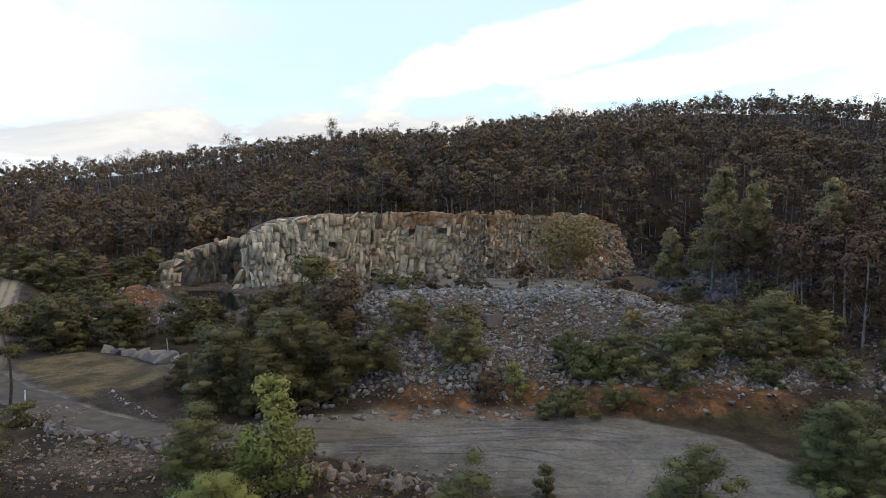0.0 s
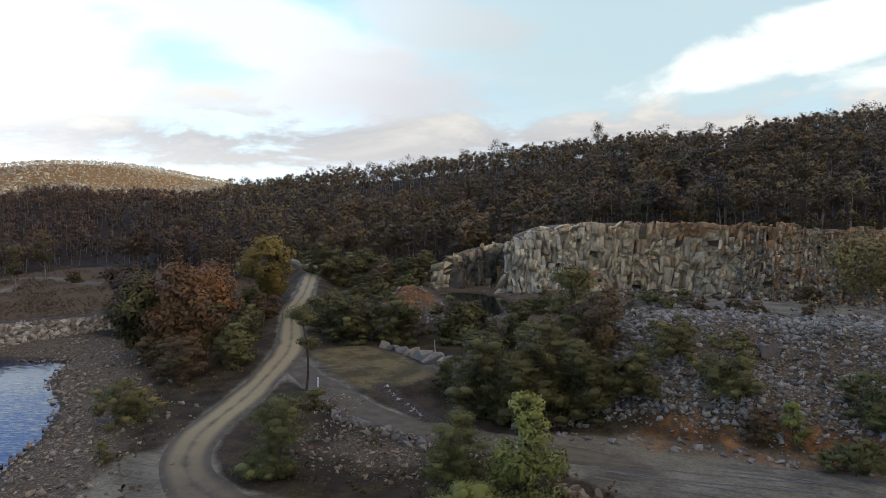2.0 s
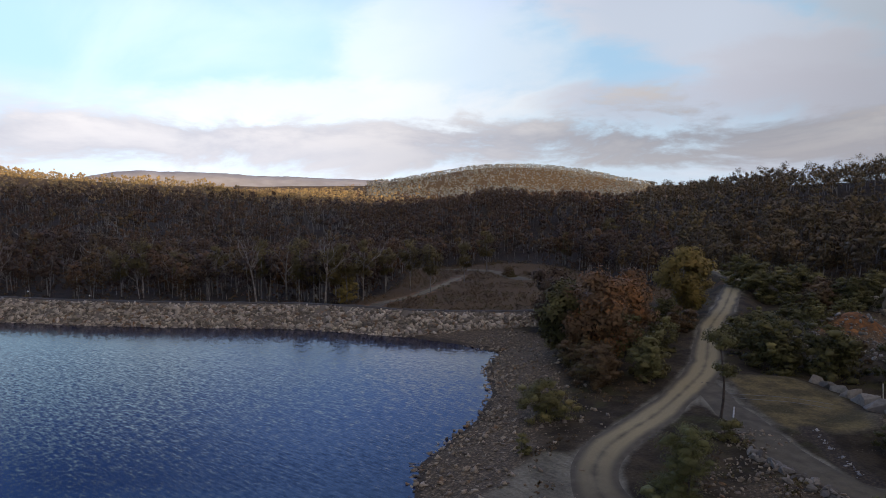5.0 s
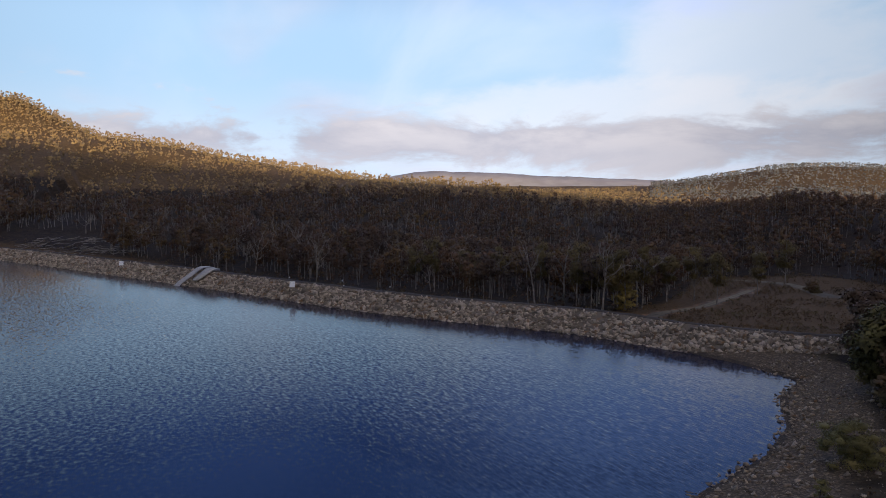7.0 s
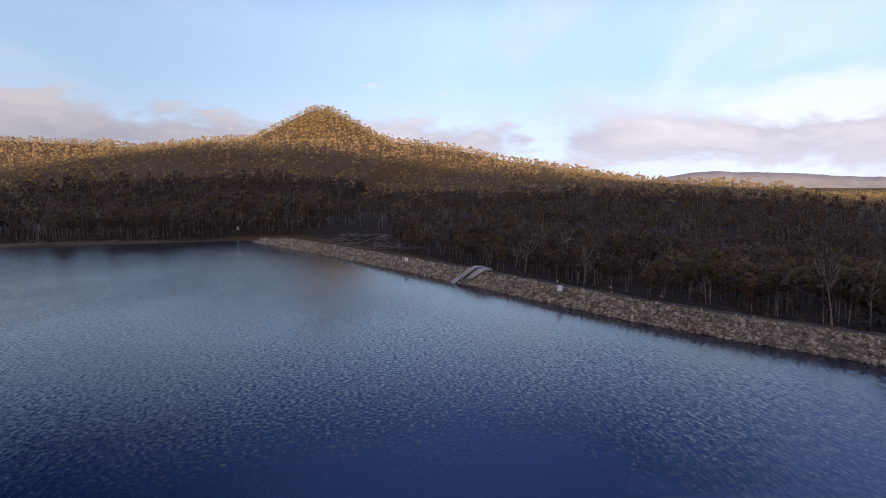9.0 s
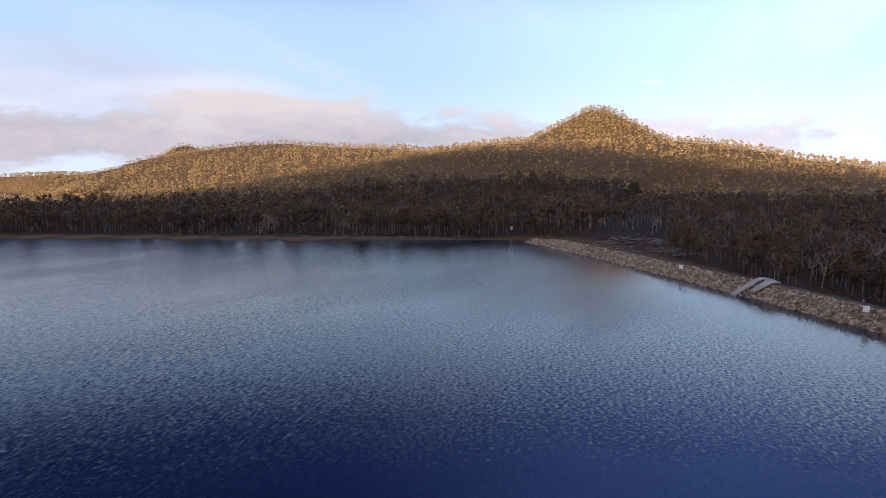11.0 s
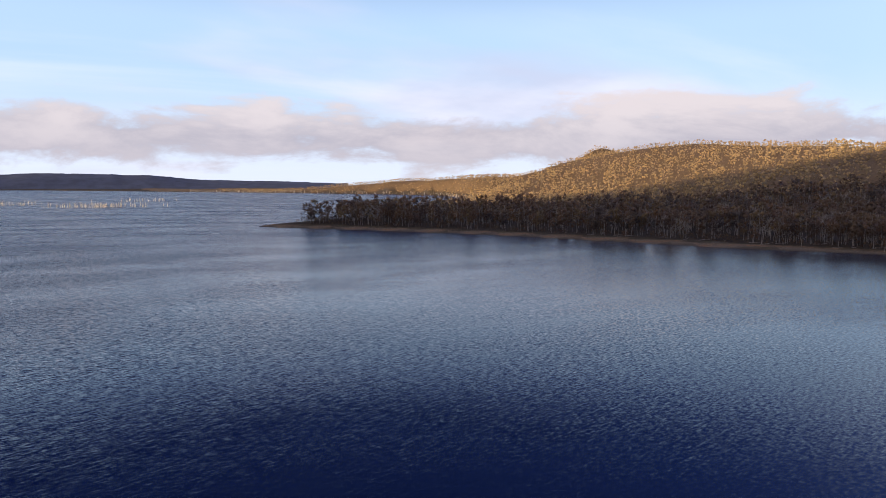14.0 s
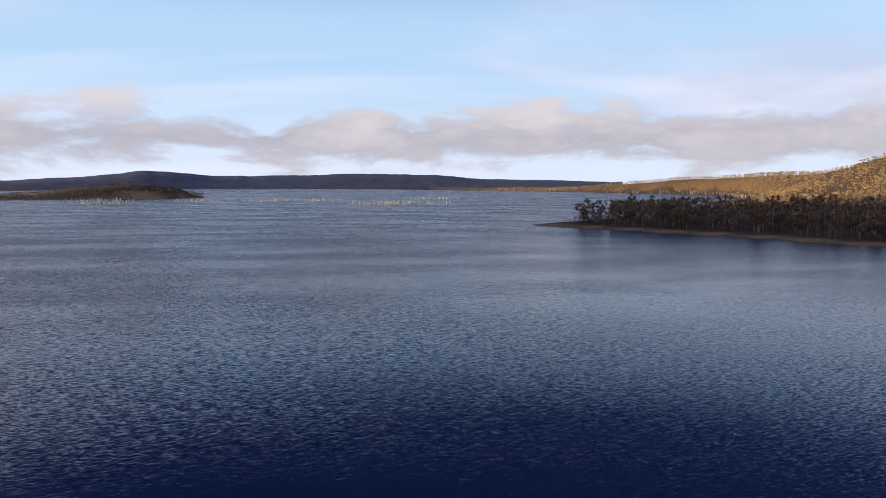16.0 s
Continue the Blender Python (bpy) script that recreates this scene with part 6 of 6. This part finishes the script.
wood("valley_far_wood", jittered(48, 125, 340, 640, 9.2), MID_GUM, 9, 14, VAL, "brown gum forest across the valley floor")
wood("valley_far_bare_trees", jittered(55, 130, 360, 640, 20.0), MID_TWIG, 9, 14, TWG, "grey bare-twigged trees in the valley")
def bearing_of(p):
    return np.degrees(np.arctan2(-p[:, 0], p[:, 1])) % 360


p = jittered(42, 66, 640, 960, 10.6)
wood("ridge_back_wood", p[bearing_of(p) < rng.uniform(56, 66, len(p))], FAR_GUM, 7.0, 11.5, VAL, "dark gum forest behind the low end of the ridge")
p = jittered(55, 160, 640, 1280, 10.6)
wood("hill_wood", p[bearing_of(p) > rng.uniform(55, 66, len(p))], FAR_GUM, 7.0, 11.5, SUNLIT, "gum forest over the far hill")
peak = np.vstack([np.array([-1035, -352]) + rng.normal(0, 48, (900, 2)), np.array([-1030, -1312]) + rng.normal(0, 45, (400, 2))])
wood("peak_wood", peak, FAR_GUM, 6, 9, SUNLIT, "gum forest clothing the conical hilltops")
wood("hill_bare_trees", jittered(60, 160, 640, 1280, 62.0), MID_TWIG, 7, 11, [M_DRYBARK, M_TWIG], "pale bare trees over the far hill")
p = jittered(108, 176, 250, 660, 7.8)
p = p[(poly_sdf(LAKE, p[:, 0], p[:, 1]) > 17)]
front = poly_sdf(LAKE, p[:, 0], p[:, 1]) < 34
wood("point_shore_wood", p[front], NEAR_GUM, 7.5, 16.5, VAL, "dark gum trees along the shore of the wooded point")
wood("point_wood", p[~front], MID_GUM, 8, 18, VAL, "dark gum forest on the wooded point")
b = jittered(108, 172, 250, 600, 16.0)
wood("point_bare_trees", b[poly_sdf(LAKE, b[:, 0], b[:, 1]) > 19], NEAR_TWIG, 10, 15, TWG, "pale bare trees along the wooded point")
wood("near_knoll_wood", jittered(38, 61, 930, 1600, 9.6), TINY_GUM, 6.5, 10, [M_DRYBARK, M_KNOLL], "gum forest over the farther knoll, greyed with painted haze")
wood("south_knoll_wood", jittered(126, 152, 1280, 1640, 14.0), TINY_GUM, 6, 9, SUNLIT, "gum forest over the southern knolls")
wood("far_wood", jittered(38, 172, 1400, 2500, 30.0), TINY_GUM, 7, 10, SUNLIT, "distant gum forest along the lake")
wood("lake_end_wood", np.vstack([jittered(148, 174, 900, 1900, 13.0), jittered(152, 172, 1850, 2600, 16.0)]), TINY_GUM, 6, 10, SUNLIT, "pale sunlit-toned gum forest along the lake's far bay")
wood("far_point_wood", jittered(-168, -146, 1350, 1700, 7.0), TINY_GUM, 5, 9, VAL, "dark wooded promontory across the lake")
q = jittered(108, 176, 250, 600, 5.6)
q = q[(poly_sdf(LAKE, q[:, 0], q[:, 1]) > 15) & (poly_sdf(LAKE, q[:, 0], q[:, 1]) < 42)]
wood("point_undergrowth", q, SCRUB, 2.0, 4.6, [M_DARKBARK, M_EUCV], "dark undergrowth along the shore of the wooded point")
wood("cliff_top_scrub", in_box(420, -62, 62, 167, 186), SCRUB, 1.5, 3.0, [M_DARKBARK, M_DARKLEAF], "dark green scrub along the top of the quarry face")
wood("undergrowth", np.vstack([jittered(-50, 62, 150, 300, 6.2), jittered(-48, -22, 85, 150, 4.5), jittered(52, 120, 140, 300, 6.2), jittered(-46, 45, 400, 500, 8.0)]), SCRUB, 1.8, 4.0, [M_DARKBARK, M_EUCV], "dark brown undergrowth beneath the gums")


def heath():
    a = in_box(7500, -260, -95, 40, 205)
    k = (poly_sdf(HEATH, a[:, 0], a[:, 1]) < 2) & (value_noise(a[:, 0], a[:, 1], 9, 61) > -0.35)
    for line in (TRACK, TRACK_FAR):
        k &= line_near(line, a[:, 0], a[:, 1])[0] > 3.2
    a = a[k]
    b = in_box(6500, -380, -100, -190, 90)
    d = line_near(DAM, b[:, 0], b[:, 1])[0]
    b = b[(d > 18) & (d < 38) & (poly_sdf(LAKE, b[:, 0], b[:, 1]) > 14) & (line_near(TRACK, b[:, 0], b[:, 1])[0] > 3)]
    xy = np.vstack([a, b])
    h = rng.uniform(0.7, 1.7, len(xy))
    v, t, s, n, _ = scatter(SCRUB, np.column_stack([xy, ground_z(xy[:, 0], xy[:, 1]) - 0.1]), h, 0.05)
    tagged(new("heath", put_normals(mesh_np("heath", v, t, [M_DARKBARK, M_HEATH], s), n)), "low russet-brown heath below the dam", "heath", kind="stuff")
    c = np.vstack([in_box(1100, -75, 40, 160, 180), in_box(200, 28, 70, 100, 128), in_box(260, 28, 62, 60, 95), in_box(120, -75, -50, 55, 80), in_box(130, -90, -55, 84, 130), in_box(150, -14, 50, 90, 120), in_box(210, -38, 4, 42, 60), in_box(60, -48, -36, 36, 62), in_box(160, -16, 46, 66, 90), in_box(420, 36, 74, 140, 184), in_box(240, 50, 80, 84, 140)])
    c = c[((poly_sdf(PIT, c[:, 0], c[:, 1]) > 2) | (c[:, 1] < 122)) & (line_near(ROAD, c[:, 0], c[:, 1])[0] > 3.5) & (line_near(BRANCH, c[:, 0], c[:, 1])[0] > 3.2) & (poly_sdf(PAD, c[:, 0], c[:, 1]) > 1) & (poly_sdf(LAKE, c[:, 0], c[:, 1]) > 9) & (rng.random(len(c)) < 0.7)]
    h = rng.uniform(0.6, 1.8, len(c))
    v, t, s, n, _ = scatter(SCRUB, np.column_stack([c, ground_z(c[:, 0], c[:, 1]) - 0.1]), h, 0.05)
    tagged(new("scrub", put_normals(mesh_np("scrub", v, t, [M_DARKBARK, M_HEATH], s), n)), "low brown scrub round the quarry", "scrub", kind="stuff")


heath()


# ---------------------------------------------------------------- small things
def tube_mesh(name, pts, r, mat, sides=10):
    v, t = tube(pts, np.full(len(pts), r), sides)
    return mesh_np(name, v, t, [mat], smooth=True)


def box_mesh(name, sx, sy, sz, mat, bevel=0.01):
    bm = bmesh.new()
    bmesh.ops.create_cube(bm, size=1)
    bmesh.ops.scale(bm, vec=(sx, sy, sz), verts=bm.verts)
    bmesh.ops.bevel(bm, geom=bm.edges[:], offset=bevel, segments=1, affect="EDGES")
    me = bpy.data.meshes.new(name)
    bm.to_mesh(me)
    bm.free()
    me.materials.append(mat)
    return me


def sign(x, y, z, turn):
    ob = new("warning_sign")
    ob.matrix_world = pose(x, y, z, 0, 0, turn)
    tagged(ob, "white warning board on two posts on the dam", "sign", "dam signs")
    b = part("board", box_mesh("board", 1.3, 0.05, 1.35, M_WHITE), ob)
    b.location = (0, -0.06, 1.25)
    b.rotation_euler.x = -0.35
    for dx in (-0.42, 0.42):
        p = part("post", box_mesh("post", 0.07, 0.06, 2.0, M_STEEL), ob)
        p.location = (dx, 0, 0.75)


sign(-229.0, -50.4, 2.3, 85)
sign(-172.4, 0.6, 2.3, 75)


def guide_post(x, y):
    ob = new("guide_post")
    ob.matrix_world = pose(x, y, one_z(x, y) - 0.1, 2, 3, 20)
    tagged(ob, "white guide post beside the gravel road", "post")
    a = part("post", box_mesh("post", 0.16, 0.08, 1.35, M_WHITE, 0.02), ob)
    a.location = (0, 0, 0.67)
    b = part("reflector", box_mesh("reflector", 0.09, 0.02, 0.14, M_STEEL, 0.004), a, "grey reflector")
    b.location = (0, -0.05, 0.43)


guide_post(-41.6, 67.6)
guide_post(-67.5, 109.5)


def marker(x, y, z, h):
    ob = new("marker_post")
    ob.matrix_world = pose(x, y, z, 1.5, -2, 60)
    tagged(ob, "short white-topped marker post by the dam crest", "post", "marker posts")
    a = part("post", box_mesh("post", 0.12, 0.12, h, M_DARKBARK, 0.01), ob)
    a.location = (0, 0, h / 2 - 0.1)
    b = part("cap", box_mesh("cap", 0.26, 0.26, 0.34, M_WHITE, 0.02), a, "white cap")
    b.location = (0, 0, h / 2 + 0.1)


for mx, my, mz, mh in ((-170.5, 12.6, 3.6, 0.7), (-180.0, 0.0, 3.6, 0.6), (-187.2, 14.2, None, 1.8), (-187.0, 26.7, None, 1.6)):
    marker(mx, my, one_z(mx, my) if mz is None else mz, mh)


def siphon():
    ob = new("siphon_pipes")
    ob.location = (-199.0, -27.6, 0)
    tagged(ob, "three pale siphon pipes running over the dam into the water", "pipes")
    n = Vector((-0.68, 0.73, 0))
    a = Vector((0.73, 0.68, 0))
    for i, o in enumerate((-1.8, -1.0, -0.2)):
        pts = []
        for k in np.linspace(0, 1, 22):
            d = -1.6 + 12.0 * k
            z = float(np.interp(d, [-1.6, 0, 5.0, 6.4, 8.5, 10.4], [-0.7, 0.85, 4.15, 4.6, 4.4, 3.7]))
            q = n * d + a * (o - 2.4 * (1 - k) ** 2)
            pts.append((q.x, q.y, z))
        pipe = part("pipe", tube_mesh("pipe", pts, 0.21, M_PIPE), ob)
        for j in (5, 12):
            part("flange", tube_mesh("flange", [pts[j], tuple(np.array(pts[j]) * 0.85 + np.array(pts[j + 1]) * 0.15)], 0.29, M_STEEL), pipe, "grey steel flange")


siphon()


def chute():
    ob = new("concrete_slab")
    tagged(ob, "pale concrete apron on the dam face beside the pipes", "slab")
    n, a = np.array([-0.68, 0.73]), np.array([0.73, 0.68])
    base = np.array([-199.0, -27.6])
    vs = []
    for dz in (0.0, 0.5):
        for d, z, w0, w1 in ((1.8, 1.55, 0.5, 2.2), (6.2, 4.1, 0.4, 3.6), (8.4, 4.0, 0.4, 3.8)):
            for w in (w0, w1):
                q = base + n * d + a * w
                vs.append((*q, z + dz - 0.2))
    t = []
    for o, flip in ((0, True), (6, False)):
        for i in (0, 2):
            f = [(o + i, o + i + 1, o + i + 3), (o + i, o + i + 3, o + i + 2)]
            t += [q[::-1] for q in f] if flip else f
    for i, j in ((0, 1), (1, 3), (3, 5), (5, 4), (4, 2), (2, 0)):
        t += [(i, j, j + 6), (i, j + 6, i + 6)]
    part("slab", mesh_np("slab", vs, t, [M_CONC]), ob)


chute()


def hut(x, y):
    ob = new("gauge_hut")
    ob.matrix_world = pose(x, y, one_z(x, y), 0, 0, 30)
    tagged(ob, "small white gauge hut at the end of the dam", "hut")
    w = part("wall", box_mesh("wall", 1.6, 1.4, 1.9, M_WHITE, 0.03), ob)
    w.location = (0, 0, 0.9)
    r = part("roof", box_mesh("roof", 1.9, 1.7, 0.12, M_STEEL, 0.02), ob)
    r.location = (0, 0, 1.92)


hut(-368, -178)


def stake(x, y):
    ob = new("stake")
    ob.matrix_world = pose(x, y, one_z(x, y) - 0.1, 2, -3, 0)
    tagged(ob, "thin pale wooden stake behind the yard boulders", "stake")
    a = part("shaft", box_mesh("shaft", 0.10, 0.08, 2.6, M_DEADWOOD, 0.012), ob)
    a.location = (0, 0, 1.3)


stake(-35.0, 87.3)


def bag(x, y):
    v, f = ROCKS[3]
    me = mesh_np("rubbish_bag", v * np.array([0.7, 0.5, 0.5]), f, [M_WHITE], smooth=True)
    ob = new("rubbish_bag", me)
    ob.location = (x, y, one_z(x, y) + 0.1)
    tagged(ob, "crumpled white plastic bag on the gravel", "bag")


bag(9.4, 63.6)


def drowned():
    parts = []
    for x0, y0, n, sp in ((449, -1069, 60, 60), (335, -1192, 34, 45), (214, -1192, 34, 45), (10, -1013, 60, 55), (120, -1150, 24, 40), (-60, -1300, 20, 60), (520, -1230, 40, 60)):
        for _ in range(2 * n):
            x, y = x0 + rng.normal(0, sp * 0.5), y0 + rng.normal(0, 12)
            h = rng.uniform(2.5, 7.5)
            b = rng.normal(0, 0.4, 2)
            parts.append(tube([(x, y, -1), (x + b[0], y + b[1], h * 0.6), (x + 2 * b[0], y + b[1], h)], [0.32, 0.24, 0.10], 4))
            parts.append(tube([(x + b[0] * 0.8, y + b[1], h * 0.5), (x + rng.normal(0, 1.2), y, h * 0.8)], [0.2, 0.08], 3))
    bay = spline([(-640, -1150), (-760, -1600), (-729, -1787), (-500, -2200), (-257, -2554)], 5.0)
    for x0, y0 in bay:
        x, y = x0 + rng.uniform(-6, 26) * (1 if rng.random() < 0.35 else -1), y0 + rng.normal(0, 6)
        h, b = rng.uniform(4, 10), rng.normal(0, 0.5, 2)
        parts.append(tube([(x, y, -1), (x + b[0], y + b[1], h * 0.6), (x + 2 * b[0], y + b[1], h)], [0.55, 0.4, 0.2], 3))
    tagged(new("drowned_trees", mesh_np("drowned_trees", *join(parts), [M_DEADWOOD])), "bleached drowned tree trunks standing in the lake", "dead trees", kind="stuff")


drowned()


def tyre_track(points):
    """A faint pair of wheel marks on the gravel."""
    c = spline(points, 0.7)
    d = np.gradient(c, axis=0)
    nrm = np.stack([-d[:, 1], d[:, 0]], 1) / np.linalg.norm(d, axis=1)[:, None]
    V, T, base = [], [], 0
    for side in (-0.85, 0.85):
        P = c[:, None] + nrm[:, None] * (side + np.array([-0.09, 0.0, 0.09]))[None, :, None] + rng.normal(0, 0.03, (len(c), 3, 1))
        Z = ground_z(P[..., 0], P[..., 1]) + np.array([0.03, 0.05, 0.03])
        V.append(np.concatenate([P, Z[..., None]], -1).reshape(-1, 3))
        T.append(grid_tris(len(c), 3)[:, ::-1] + base)
        base += len(c) * 3
    tagged(new("tyre_marks", mesh_np("tyre_marks", np.vstack(V), np.vstack(T), [M_MARKS], smooth=True)), "dark tyre marks pressed into the gravel pad", "tyre marks", kind="structure")


M_MARKS = plain("pressed_gravel", (0.185, 0.176, 0.150), 0.95, 2.5, 0.35)
for line in ([(-9, 57), (-3, 57.4), (4, 57.6), (9, 58.6)], [(-8, 55.4), (0, 55.0), (6, 54.0), (11, 51.5)], [(2, 60), (9, 60.5), (15, 59), (18.5, 55.5), (19, 51), (16.5, 47)],
             [(5, 58.5), (11, 58), (14.5, 55.5), (15.5, 51.5), (14, 48)], [(-47, 74), (-41, 78), (-37, 79.5)]):
    tyre_track(line)


def fallen_branches():
    """Bleached branches on the cleared ground at the far end of the dam and along the point's shore."""
    parts = []
    b = np.vstack([in_box(150, -352, -292, -112, -62), in_box(420, -335, -180, -330, -160)])
    d = poly_sdf(LAKE, b[:, 0], b[:, 1])
    dam = line_near(DAM, b[:, 0], b[:, 1])[0]
    b = b[((d > 9) & (d < 22) & (b[:, 1] < -150)) | ((dam > 14) & (d > 8) & (b[:, 1] > -115))]
    for x, y in b:
        a, n = rng.uniform(0, np.pi), rng.uniform(1.5, 4.5)
        dx, dy, z = math.cos(a) * n, math.sin(a) * n, one_z(x, y)
        parts.append(tube([(x - dx, y - dy, z + 0.15), (x, y, z + 0.35), (x + dx, y + dy, z + rng.uniform(0.2, 1.4))], [0.16, 0.13, 0.05], 4))
    tagged(new("fallen_branches", mesh_np("fallen_branches", *join(parts), [M_BARK])), "bleached fallen branches on cleared ground by the lake", "branches", kind="stuff")


fallen_branches()
